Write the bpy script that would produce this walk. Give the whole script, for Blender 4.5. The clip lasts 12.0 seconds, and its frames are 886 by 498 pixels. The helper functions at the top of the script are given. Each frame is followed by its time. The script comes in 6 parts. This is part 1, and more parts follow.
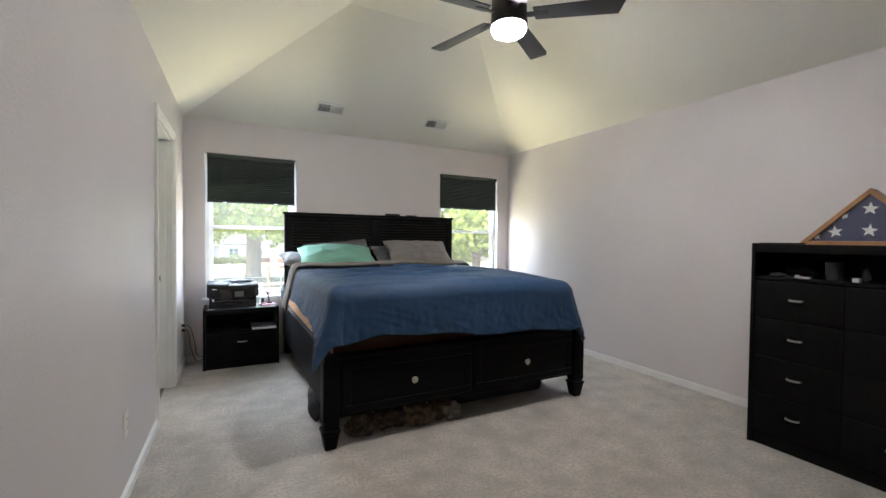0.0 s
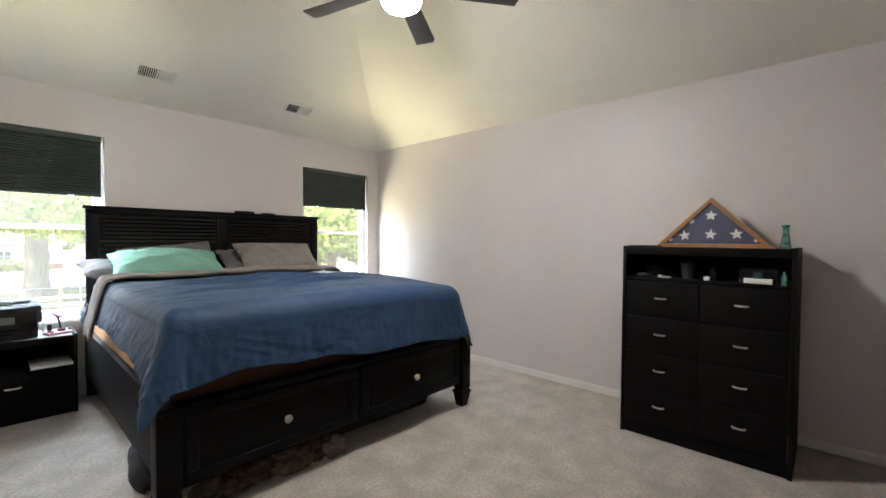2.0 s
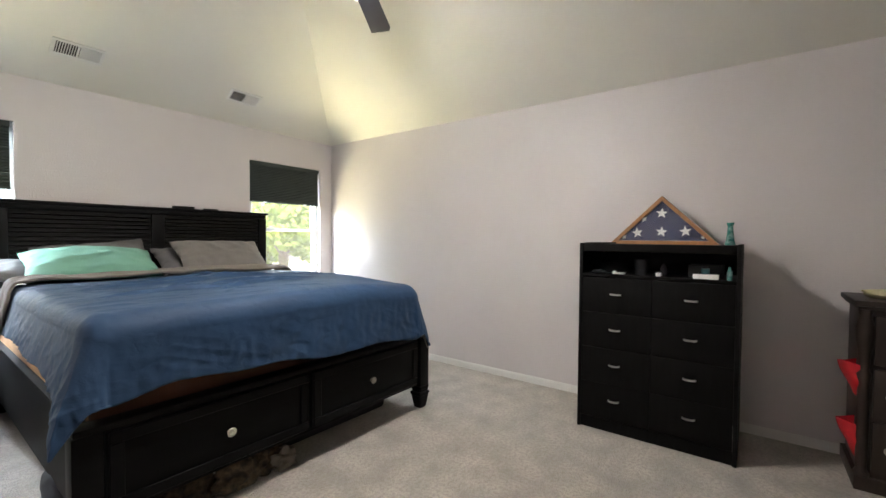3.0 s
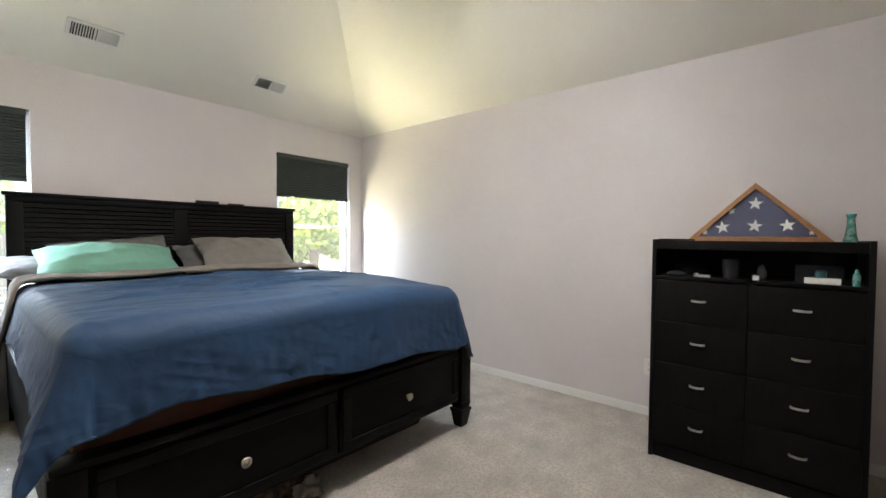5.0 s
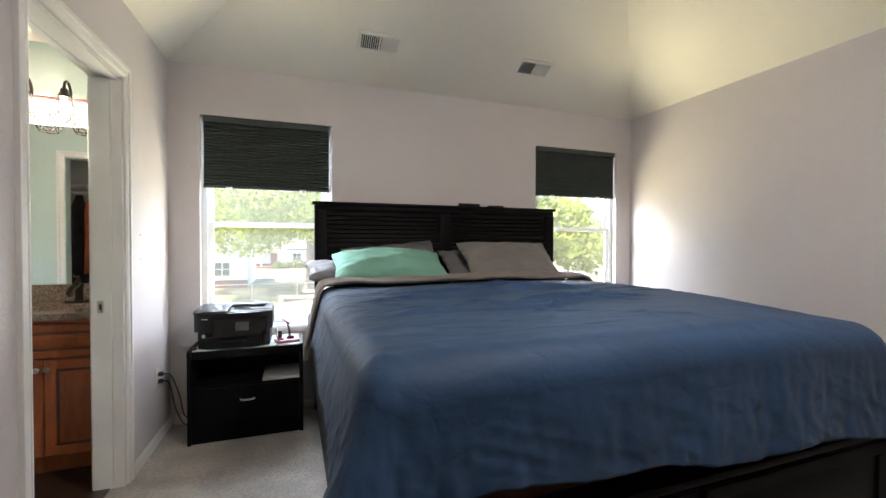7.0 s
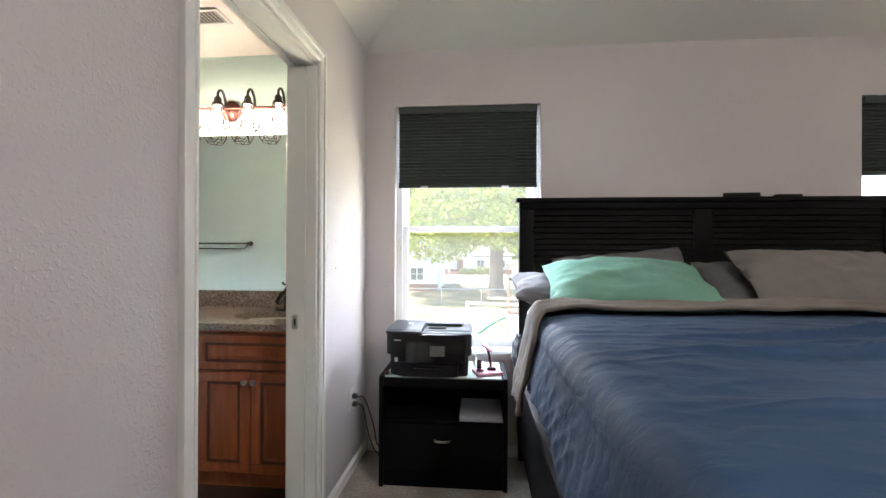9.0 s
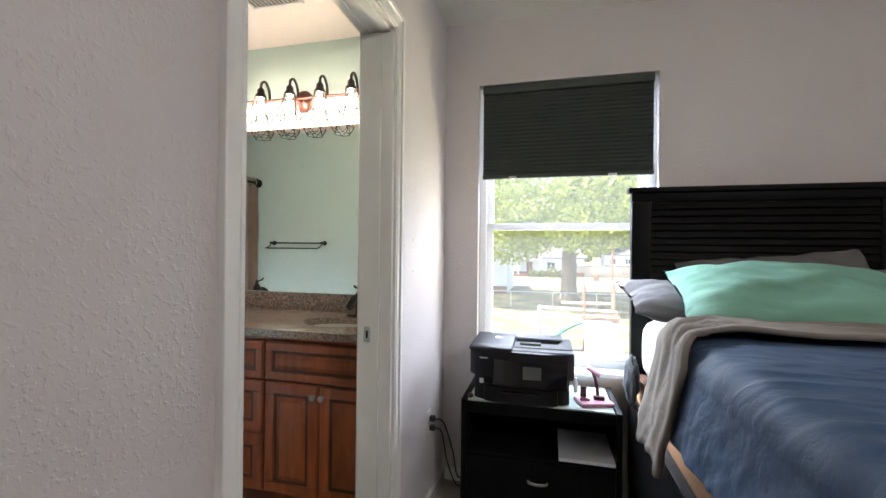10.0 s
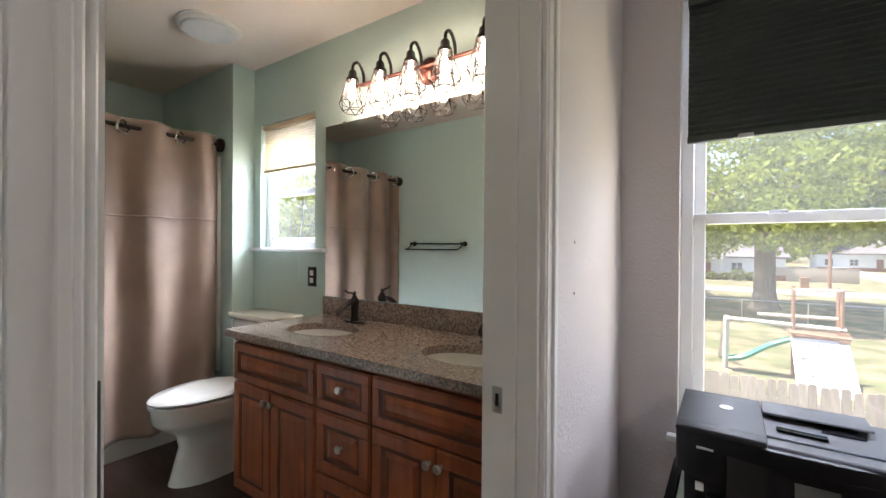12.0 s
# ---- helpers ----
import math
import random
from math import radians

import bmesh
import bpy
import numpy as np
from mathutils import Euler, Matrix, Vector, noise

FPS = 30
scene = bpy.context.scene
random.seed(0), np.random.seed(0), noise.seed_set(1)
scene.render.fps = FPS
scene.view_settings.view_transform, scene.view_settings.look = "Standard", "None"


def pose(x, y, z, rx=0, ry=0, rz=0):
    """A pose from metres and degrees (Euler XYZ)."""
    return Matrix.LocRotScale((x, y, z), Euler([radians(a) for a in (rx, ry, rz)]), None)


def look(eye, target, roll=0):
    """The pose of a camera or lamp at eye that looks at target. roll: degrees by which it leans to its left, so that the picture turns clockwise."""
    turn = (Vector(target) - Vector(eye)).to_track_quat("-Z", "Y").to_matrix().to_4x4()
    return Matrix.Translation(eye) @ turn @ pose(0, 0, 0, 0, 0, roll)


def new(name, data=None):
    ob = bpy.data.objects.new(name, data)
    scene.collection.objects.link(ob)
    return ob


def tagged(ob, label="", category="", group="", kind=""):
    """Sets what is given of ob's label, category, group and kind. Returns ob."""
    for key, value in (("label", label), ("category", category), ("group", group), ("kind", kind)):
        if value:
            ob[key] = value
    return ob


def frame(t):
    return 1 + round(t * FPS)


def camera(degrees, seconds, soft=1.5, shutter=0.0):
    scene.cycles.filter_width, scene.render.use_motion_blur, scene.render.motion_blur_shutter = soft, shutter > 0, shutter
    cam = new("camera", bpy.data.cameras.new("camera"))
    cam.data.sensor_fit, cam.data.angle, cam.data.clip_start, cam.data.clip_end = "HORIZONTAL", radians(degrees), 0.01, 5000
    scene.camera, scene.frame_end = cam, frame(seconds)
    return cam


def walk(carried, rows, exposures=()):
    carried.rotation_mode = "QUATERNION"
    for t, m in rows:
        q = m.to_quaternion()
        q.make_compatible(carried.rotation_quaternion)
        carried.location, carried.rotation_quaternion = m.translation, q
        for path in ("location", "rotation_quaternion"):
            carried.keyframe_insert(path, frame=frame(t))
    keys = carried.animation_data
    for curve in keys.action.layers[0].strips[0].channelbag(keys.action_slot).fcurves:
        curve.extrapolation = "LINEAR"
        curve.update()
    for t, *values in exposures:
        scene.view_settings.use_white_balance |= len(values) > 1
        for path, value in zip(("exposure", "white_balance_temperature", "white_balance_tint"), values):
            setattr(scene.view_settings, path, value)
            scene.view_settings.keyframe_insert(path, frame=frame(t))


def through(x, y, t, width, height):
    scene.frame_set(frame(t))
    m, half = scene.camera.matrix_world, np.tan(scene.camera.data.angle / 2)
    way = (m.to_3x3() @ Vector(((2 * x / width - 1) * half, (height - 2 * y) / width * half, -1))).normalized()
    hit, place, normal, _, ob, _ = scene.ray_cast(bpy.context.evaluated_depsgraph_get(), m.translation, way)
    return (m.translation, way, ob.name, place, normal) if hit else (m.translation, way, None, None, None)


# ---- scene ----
cam = camera(93.6, 12.0)
EXPOSURES = [(0.0, 2.32, 6150, 11), (1.0, 2.36, 6250, 12), (2.5, 2.72, 6450, 10), (4.5, 2.84, 6350, 10), (5.5, 2.60, 6350, 10), (6.0, 2.42, 6350, 11), (6.5, 2.32, 6450, 13), (7.5, 2.24, 6500, 15), (9.5, 2.14, 6350, 16),
             (10.5, 1.92, 6400, 16), (11.0, 1.68, 6500, 17), (11.5, 1.42, 6600, 18), (12.0, 1.48, 6600, 19)]
PATH = [
    (0, (0.404, 0.174, 1.255), (1.323, 1.95, 1.207), 0.6),
    (0.5, (0.445, 0.32, 1.259), (1.498, 2.019, 1.214), 0.5),
    (1, (0.44, 0.466, 1.272), (1.641, 2.065, 1.228), 0.5),
    (1.5, (0.443, 0.547, 1.278), (1.786, 2.029, 1.235), 0.5),
    (2, (0.449, 0.591, 1.277), (1.916, 1.95, 1.234), 0.5),
    (2.5, (0.472, 0.617, 1.274), (2.037, 1.861, 1.228), 0.4),
    (4.5, (0.683, 0.854, 1.259), (2.309, 2.017, 1.204), 0.5),
    (5, (0.739, 0.965, 1.25), (2.257, 2.266, 1.194), 0.5),
    (5.5, (0.757, 1.186, 1.251), (2.12, 2.648, 1.194), 0.5),
    (6, (0.782, 1.359, 1.242), (1.935, 2.992, 1.192), 0.3),
    (6.5, (0.793, 1.578, 1.219), (1.718, 3.351, 1.189), 0.0),
    (7, (0.804, 1.751, 1.229), (1.478, 3.633, 1.198), 0.1),
    (7.5, (0.77, 1.96, 1.21), (1.198, 3.914, 1.196), 0.1),
    (9.5, (0.633, 2.628, 1.232), (0.309, 4.602, 1.237), 0.4),
    (10, (0.556, 2.8, 1.225), (0.071, 4.741, 1.231), 0.6),
    (10.5, (0.561, 3.016, 1.245), (-0.114, 4.899, 1.245), 0.4),
    (11, (0.503, 3.156, 1.249), (-0.334, 4.972, 1.242), 0.3),
    (11.5, (0.399, 3.283, 1.259), (-0.592, 5.02, 1.248), 0.4),
    (12, (0.338, 3.391, 1.253), (-0.795, 5.039, 1.244), 0.4),
]
walk(cam, [(t, look(eye, target, roll)) for t, eye, target, roll in PATH], EXPOSURES)

# ---- world, sun, window light, exposure ----
world = bpy.data.worlds.new("sky")
scene.world = world
world.use_nodes = True
wn = world.node_tree.nodes
sky = wn.new("ShaderNodeTexSky")
sky.sky_type, sky.sun_disc = "NISHITA", False
sky.sun_elevation, sky.sun_rotation = radians(74), radians(249)
wn["Background"].inputs[1].default_value = 0.15
world.node_tree.links.new(sky.outputs[0], wn["Background"].inputs[0])
sun = new("sun", bpy.data.lights.new("sun", "SUN"))
sun.data.energy, sun.data.angle, sun.data.color = 4.6, radians(0.5), (1.0, 0.95, 0.86)
sun.matrix_world = look((-8, -3, 30), (0, 0, 0))


def window_light(name, place, target, w, h, power, colour):
    lamp = new(name, bpy.data.lights.new(name, "AREA"))
    lamp.data.shape, lamp.data.size, lamp.data.size_y = "RECTANGLE", w, h
    lamp.data.energy, lamp.data.color = power, colour
    lamp.matrix_world = look(place, target)
    return lamp


# Unseen lamps added outside, standing in for sky light and lawn bounce.
for cx, sx, wide, sky_power, lawn_power, low_place, low_wide, low_power in ((0.64, 0.50, 2.3, 58.0, 62.0, (-0.3, 7.2, 3.0), 1.8, 66.0), (3.29, 3.25, 2.0, 14.0, 58.0, (4.9, 9.2, 4.1), 2.6, 90.0)):
    window_light("added_sky_lamp", (sx, 6.1, 2.75), (cx, 5.0, 1.1), wide, 1.4, sky_power, (0.74, 0.86, 1.0))
    window_light("added_lawn_bounce_lamp", (sx, 6.3, -0.75), (cx, 5.0, 1.2), wide, 1.4, lawn_power, (1.0, 0.90, 0.52))
    window_light("added_low_sky_lamp", low_place, (cx, 5.0, 1.2), low_wide, low_wide * 0.7, low_power, (0.84, 0.90, 1.0))
# Another unseen lamp, added to brighten the bathroom through its window.
window_light("added_bath_sky_lamp", (-2.0, 6.2, 2.9), (-2.0, 5.05, 1.5), 1.6, 1.0, 300.0, (0.78, 0.90, 1.0))

# ---- materials ----
def shade(name, colour, rough=0.6, metal=0.0, vary=0.12, scale=6.0, bump=0.0, bump_scale=150.0, bump_dist=0.002, spots=0.0, spot_scale=90.0,
          spot_colour=None, coat=0.0, sheen=0.0, stretch=(1, 1, 1), emit=0.0, glass=0.0, piece=0.0, through=0.0, spec=0.5):
    m = bpy.data.materials.new(name)
    m.use_nodes = True
    n, l = m.node_tree.nodes, m.node_tree.links
    b = n["Principled BSDF"]
    tc = n.new("ShaderNodeTexCoord")
    mp = n.new("ShaderNodeMapping")
    mp.inputs["Scale"].default_value = stretch
    l.new(tc.outputs["Object"], mp.inputs[0])
    big = n.new("ShaderNodeTexNoise")
    big.inputs["Scale"].default_value, big.inputs["Detail"].default_value = scale, 5
    l.new(mp.outputs[0], big.inputs["Vector"])
    ramp = n.new("ShaderNodeMapRange")
    ramp.inputs["From Min"].default_value, ramp.inputs["From Max"].default_value = 0.3, 0.7
    ramp.inputs["To Min"].default_value, ramp.inputs["To Max"].default_value = 1 - vary, 1 + vary
    l.new(big.outputs["Fac"], ramp.inputs["Value"])
    hsv = n.new("ShaderNodeHueSaturation")
    hsv.inputs["Color"].default_value = (*colour, 1)
    l.new(ramp.outputs[0], hsv.inputs["Value"])
    out = hsv.outputs[0]
    if spots:
        fine = n.new("ShaderNodeTexNoise")
        fine.inputs["Scale"].default_value, fine.inputs["Detail"].default_value = spot_scale, 4
        l.new(mp.outputs[0], fine.inputs["Vector"])
        fr = n.new("ShaderNodeMapRange")
        fr.inputs["From Min"].default_value, fr.inputs["From Max"].default_value = 0.42, 0.62
        fr.inputs["To Max"].default_value = spots
        l.new(fine.outputs["Fac"], fr.inputs["Value"])
        mix = n.new("ShaderNodeMix")
        mix.data_type = "RGBA"
        l.new(fr.outputs[0], mix.inputs["Factor"])
        l.new(out, mix.inputs["A"])
        mix.inputs["B"].default_value = (*(spot_colour or [c * 0.5 for c in colour]), 1)
        out = mix.outputs["Result"]
    if piece:
        info = n.new("ShaderNodeObjectInfo")
        pr = n.new("ShaderNodeMapRange")
        pr.inputs["To Min"].default_value, pr.inputs["To Max"].default_value = 1 - piece, 1 + piece
        l.new(info.outputs["Random"], pr.inputs["Value"])
        h2 = n.new("ShaderNodeHueSaturation")
        l.new(out, h2.inputs["Color"])
        l.new(pr.outputs[0], h2.inputs["Value"])
        out = h2.outputs[0]
    l.new(out, b.inputs["Base Color"])
    b.inputs["Roughness"].default_value, b.inputs["Metallic"].default_value = rough, metal
    b.inputs["Specular IOR Level"].default_value = spec
    b.inputs["Coat Weight"].default_value = coat
    b.inputs["Coat Roughness"].default_value = 0.15
    b.inputs["Sheen Weight"].default_value = sheen
    if glass:
        b.inputs["Transmission Weight"].default_value = glass
    if emit:
        b.inputs["Emission Color"].default_value = (*colour, 1)
        b.inputs["Emission Strength"].default_value = emit
    if through:
        tr = n.new("ShaderNodeBsdfTranslucent")
        l.new(out, tr.inputs["Color"])
        both = n.new("ShaderNodeMixShader")
        both.inputs["Fac"].default_value = through
        l.new(b.outputs[0], both.inputs[1])
        l.new(tr.outputs[0], both.inputs[2])
        l.new(both.outputs[0], n["Material Output"].inputs["Surface"])
    if bump:
        bn = n.new("ShaderNodeTexNoise")
        bn.inputs["Scale"].default_value, bn.inputs["Detail"].default_value = bump_scale, 3
        l.new(mp.outputs[0], bn.inputs["Vector"])
        bp = n.new("ShaderNodeBump")
        bp.inputs["Strength"].default_value, bp.inputs["Distance"].default_value = bump, bump_dist
        l.new(bn.outputs["Fac"], bp.inputs["Height"])
        l.new(bp.outputs[0], b.inputs["Normal"])
    return m


def wrinkle(m, scale, depth, stretch):
    """Adds a relief of narrow puckers and soft dents to a cloth."""
    n, l = m.node_tree.nodes, m.node_tree.links
    b = n["Principled BSDF"]
    tc, mp, no = n.new("ShaderNodeTexCoord"), n.new("ShaderNodeMapping"), n.new("ShaderNodeTexNoise")
    mp.inputs["Scale"].default_value = stretch
    no.inputs["Scale"].default_value, no.inputs["Detail"].default_value, no.inputs["Distortion"].default_value = scale, 5.0, 0.25
    l.new(tc.outputs["Object"], mp.inputs[0])
    l.new(mp.outputs[0], no.inputs["Vector"])
    off, ab, up = n.new("ShaderNodeMath"), n.new("ShaderNodeMath"), n.new("ShaderNodeMath")
    off.operation, ab.operation, up.operation = "SUBTRACT", "ABSOLUTE", "POWER"
    off.inputs[1].default_value, up.inputs[1].default_value = 0.5, 0.75
    l.new(no.outputs["Fac"], off.inputs[0])
    l.new(off.outputs[0], ab.inputs[0])
    l.new(ab.outputs[0], up.inputs[0])
    bp = n.new("ShaderNodeBump")
    bp.inputs["Strength"].default_value, bp.inputs["Distance"].default_value = 0.6, depth
    l.new(up.outputs[0], bp.inputs["Height"])
    if b.inputs["Normal"].links:
        l.new(b.inputs["Normal"].links[0].from_socket, bp.inputs["Normal"])
    l.new(bp.outputs[0], b.inputs["Normal"])


def splatter(m, scale, depth):
    """Adds the flattened drops of a sprayed wall texture."""
    n, l = m.node_tree.nodes, m.node_tree.links
    b = n["Principled BSDF"]
    tc, no, mr, bp = n.new("ShaderNodeTexCoord"), n.new("ShaderNodeTexNoise"), n.new("ShaderNodeMapRange"), n.new("ShaderNodeBump")
    no.inputs["Scale"].default_value, no.inputs["Detail"].default_value = scale, 1.5
    mr.inputs["From Min"].default_value, mr.inputs["From Max"].default_value = 0.56, 0.64
    bp.inputs["Strength"].default_value, bp.inputs["Distance"].default_value = 0.55, depth
    l.new(tc.outputs["Object"], no.inputs["Vector"])
    l.new(no.outputs["Fac"], mr.inputs["Value"])
    l.new(mr.outputs[0], bp.inputs["Height"])
    l.new(b.inputs["Normal"].links[0].from_socket, bp.inputs["Normal"])
    l.new(bp.outputs[0], b.inputs["Normal"])


PAINT = shade("lavender_grey_wall_paint", (0.62, 0.58, 0.585), 0.46, vary=0.03, scale=1.5, bump=0.22, bump_scale=75, bump_dist=0.004)
splatter(PAINT, 105.0, 0.0010)
CEIL = shade("ceiling_paint", (0.70, 0.68, 0.62), 0.75, vary=0.02, scale=1.5, bump=0.3, bump_scale=90, bump_dist=0.003)
MINT = shade("mint_wall_paint", (0.53, 0.665, 0.615), 0.5, vary=0.02, scale=1.5, bump=0.35, bump_scale=80, bump_dist=0.003)
BCEIL = shade("bath_ceiling_paint", (0.80, 0.72, 0.66), 0.75, vary=0.03, scale=1.5, bump=0.25, bump_scale=90)
TRIM = shade("white_trim_paint", (0.76, 0.75, 0.73), 0.35, vary=0.03, scale=4, bump=0.06, bump_scale=40)
# Translucency added so the frames glow as if strongly backlit.
VINYL = shade("white_window_vinyl", (0.80, 0.81, 0.82), 0.35, through=0.3, vary=0.03, scale=5, bump=0.04, bump_scale=60)
CARPET = shade("beige_carpet", (0.47, 0.43, 0.38), 0.95, vary=0.21, scale=5.5, bump=1.0, bump_scale=110, bump_dist=0.014, spots=0.6, spot_scale=55,
               spot_colour=(0.32, 0.29, 0.25), sheen=0.15)
VINYL_FLOOR = shade("dark_brown_floor", (0.055, 0.030, 0.022), 0.35, vary=0.3, scale=3, stretch=(1, 8, 1), bump=0.1, bump_scale=30)
BLACKWOOD = shade("black_stained_wood", (0.0038, 0.0036, 0.0039), 0.5, spec=0.12, vary=0.25, scale=5, stretch=(1, 6, 6), bump=0.12, bump_scale=60, bump_dist=0.001)
ESPRESSO = shade("espresso_laminate", (0.0036, 0.0033, 0.0036), 0.55, spec=0.13, vary=0.3, scale=6, stretch=(8, 8, 1), bump=0.08, bump_scale=90, bump_dist=0.001)
CARVED = shade("dark_walnut_finish", (0.022, 0.013, 0.010), 0.4, vary=0.4, scale=6, stretch=(6, 6, 1), bump=0.1, bump_scale=60)
BOXSPRING = shade("brown_box_spring_wood", (0.095, 0.032, 0.013), 0.7, vary=0.2, scale=4, stretch=(1, 5, 1), bump=0.1, bump_scale=80)
PINE = shade("pine_side_board", (0.50, 0.28, 0.14), 0.6, vary=0.15, scale=6, stretch=(6, 1, 6), bump=0.1, bump_scale=70)
BLUE = shade("blue_cotton_comforter", (0.0155, 0.048, 0.111), 0.66, sheen=0.06, vary=0.12, scale=5, bump=0.35, bump_scale=420, bump_dist=0.001, spec=0.34)
wrinkle(BLUE, 7.0, 0.009, (1.0, 1.5, 1.5))
GREYCLOTH = shade("taupe_grey_sheet", (0.185, 0.162, 0.138), 0.9, vary=0.08, scale=7, bump=0.3, bump_scale=380, bump_dist=0.001, sheen=0.05)
GREYPILLOW = shade("grey_pillowcase", (0.135, 0.13, 0.135), 0.9, vary=0.08, scale=8, bump=0.3, bump_scale=380, bump_dist=0.001, sheen=0.05)
MINTPILLOW = shade("mint_green_pillowcase", (0.165, 0.36, 0.275), 0.85, vary=0.06, scale=8, bump=0.3, bump_scale=380, bump_dist=0.001, sheen=0.05)
wrinkle(GREYPILLOW, 6.0, 0.010, (1, 1, 1))
wrinkle(GREYCLOTH, 9.0, 0.008, (1, 1, 1))
wrinkle(MINTPILLOW, 4.5, 0.007, (1, 1, 1))
TEALTIN = shade("dusty_teal_tin", (0.03, 0.09, 0.11), 0.4, vary=0.2, scale=30)
TAUPEPILLOW = shade("warm_grey_pillowcase", (0.20, 0.185, 0.175), 0.9, vary=0.08, scale=8, bump=0.3, bump_scale=380, bump_dist=0.001, sheen=0.05)
wrinkle(TAUPEPILLOW, 5.0, 0.009, (2.2, 0.7, 0.7))
DARKCLOTH = shade("dark_slate_cloth", (0.030, 0.035, 0.042), 0.8, vary=0.2, scale=20, bump=0.3, bump_scale=300, bump_dist=0.001)
MATTRESS = shade("pale_grey_fitted_sheet", (0.55, 0.53, 0.50), 0.9, vary=0.05, scale=6, bump=0.2, bump_scale=200)
SHADE = shade("charcoal_green_cellular_shade", (0.062, 0.075, 0.069), 0.85, vary=0.08, scale=8, bump=0.2, bump_scale=300, bump_dist=0.001)
SILVER = shade("brushed_nickel", (0.62, 0.60, 0.57), 0.28, 1.0, vary=0.08, scale=30)
DARKPEWTER = shade("dark_pewter", (0.16, 0.16, 0.17), 0.4, 0.8, vary=0.15, scale=30)
BRASSY = shade("aged_nickel_knob", (0.60, 0.57, 0.47), 0.35, 1.0, vary=0.12, scale=40)
BRONZE = shade("oil_rubbed_bronze", (0.022, 0.016, 0.014), 0.38, 0.7, vary=0.3, scale=20, coat=0.2)
COPPER = shade("dark_copper_bar", (0.12, 0.045, 0.035), 0.35, 0.8, vary=0.2, scale=20)
CHROME = shade("chrome", (0.75, 0.75, 0.75), 0.12, 1.0, vary=0.03)
BLACKPLASTIC = shade("black_printer_plastic", (0.006, 0.006, 0.007), 0.42, spec=0.3, vary=0.15, scale=12, bump=0.08, bump_scale=500, bump_dist=0.0005)
GREYPLASTIC = shade("graphite_printer_lid", (0.014, 0.016, 0.021), 0.55, spec=0.35, vary=0.08, scale=10, bump=0.06, bump_scale=500, bump_dist=0.0005)
GLOSSBLACK = shade("glossy_black_panel", (0.006, 0.006, 0.007), 0.12, vary=0.1)
SCREENGREY = shade("grey_lcd", (0.10, 0.11, 0.11), 0.2, vary=0.05)
PALE = shade("pale_print", (0.62, 0.64, 0.65), 0.5, vary=0.05)
PAPER = shade("white_paper", (0.74, 0.77, 0.84), 0.8, vary=0.02, scale=9)
PINK = shade("rose_metal", (0.56, 0.27, 0.36), 0.35, 0.25, vary=0.06, scale=15)
DARKPINK = shade("dark_rose_plastic", (0.10, 0.025, 0.05), 0.4, vary=0.1)
GLASS = shade("window_glass", (0.96, 0.98, 0.97), 0.0, vary=0.0, glass=1.0)
# The translucent share puts a pale glare haze into the panes.
VEILED = shade("glare_veiled_glass", (0.96, 0.98, 0.96), 0.0, vary=0.0, glass=1.0, through=0.015)
TABLEGLASS = shade("green_tinted_table_glass", (0.55, 0.66, 0.60), 0.06, vary=0.05, scale=8)
OAK = shade("honey_oak_frame", (0.36, 0.17, 0.065), 0.45, vary=0.18, scale=10, stretch=(1, 5, 1), bump=0.08, bump_scale=120, coat=0.2)
NAVY = shade("navy_flag_cotton", (0.022, 0.026, 0.075), 0.8, vary=0.15, scale=20, bump=0.3, bump_scale=500, bump_dist=0.001)
STAR = shade("white_star_cotton", (0.70, 0.70, 0.66), 0.8, vary=0.06, scale=30)
TEAL = shade("teal_marbled_glass", (0.05, 0.23, 0.20), 0.2, vary=0.5, scale=25, spots=0.6, spot_scale=45, spot_colour=(0.35, 0.55, 0.50), coat=0.4)
RED = shade("red_fabric", (0.55, 0.012, 0.022), 0.75, vary=0.15, scale=10, bump=0.25, bump_scale=200)
CREAM = shade("cream_fabric", (0.50, 0.45, 0.28), 0.9, vary=0.12, scale=14, bump=0.2, bump_scale=200)
OUTLET = shade("white_outlet_plastic", (0.72, 0.70, 0.67), 0.4, vary=0.03)
# Dark pieces laid on a surface show the shade inside slots and holes.
HOLESHADE = shade("slot_shade", (0.02, 0.02, 0.02), 0.7, vary=0.1)
CABLE = shade("black_cable_rubber", (0.012, 0.012, 0.013), 0.5, vary=0.1)
FANBLACK = shade("matte_black_fan_metal", (0.013, 0.013, 0.015), 0.40, vary=0.12, scale=8)
FANBLADE = shade("black_fan_blade", (0.016, 0.016, 0.018), 0.33, vary=0.15, scale=5, stretch=(8, 1, 1))
LAMPWHITE = shade("lit_opal_diffuser", (1.0, 0.95, 0.89), 0.4, vary=0.0, emit=59.0)
BULB = shade("lit_filament_bulb", (1.0, 0.80, 0.62), 0.3, vary=0.0, emit=46.0)
VENT = shade("white_vent_enamel", (0.68, 0.67, 0.64), 0.4, vary=0.04)
VENTSHADE = shade("duct_shade", (0.035, 0.033, 0.030), 0.8, vary=0.1)
CHERRY = shade("cherry_cabinet_wood", (0.32, 0.082, 0.025), 0.34, vary=0.25, scale=5, stretch=(7, 7, 1), bump=0.06, bump_scale=70, bump_dist=0.001, coat=0.25)
GLAZE = shade("dark_cherry_glaze", (0.10, 0.025, 0.011), 0.45, vary=0.2, scale=20)
GRANITE = shade("speckled_brown_granite", (0.36, 0.29, 0.25), 0.18, vary=0.2, scale=30, spots=0.85, spot_scale=95, spot_colour=(0.13, 0.095, 0.085), coat=0.3)
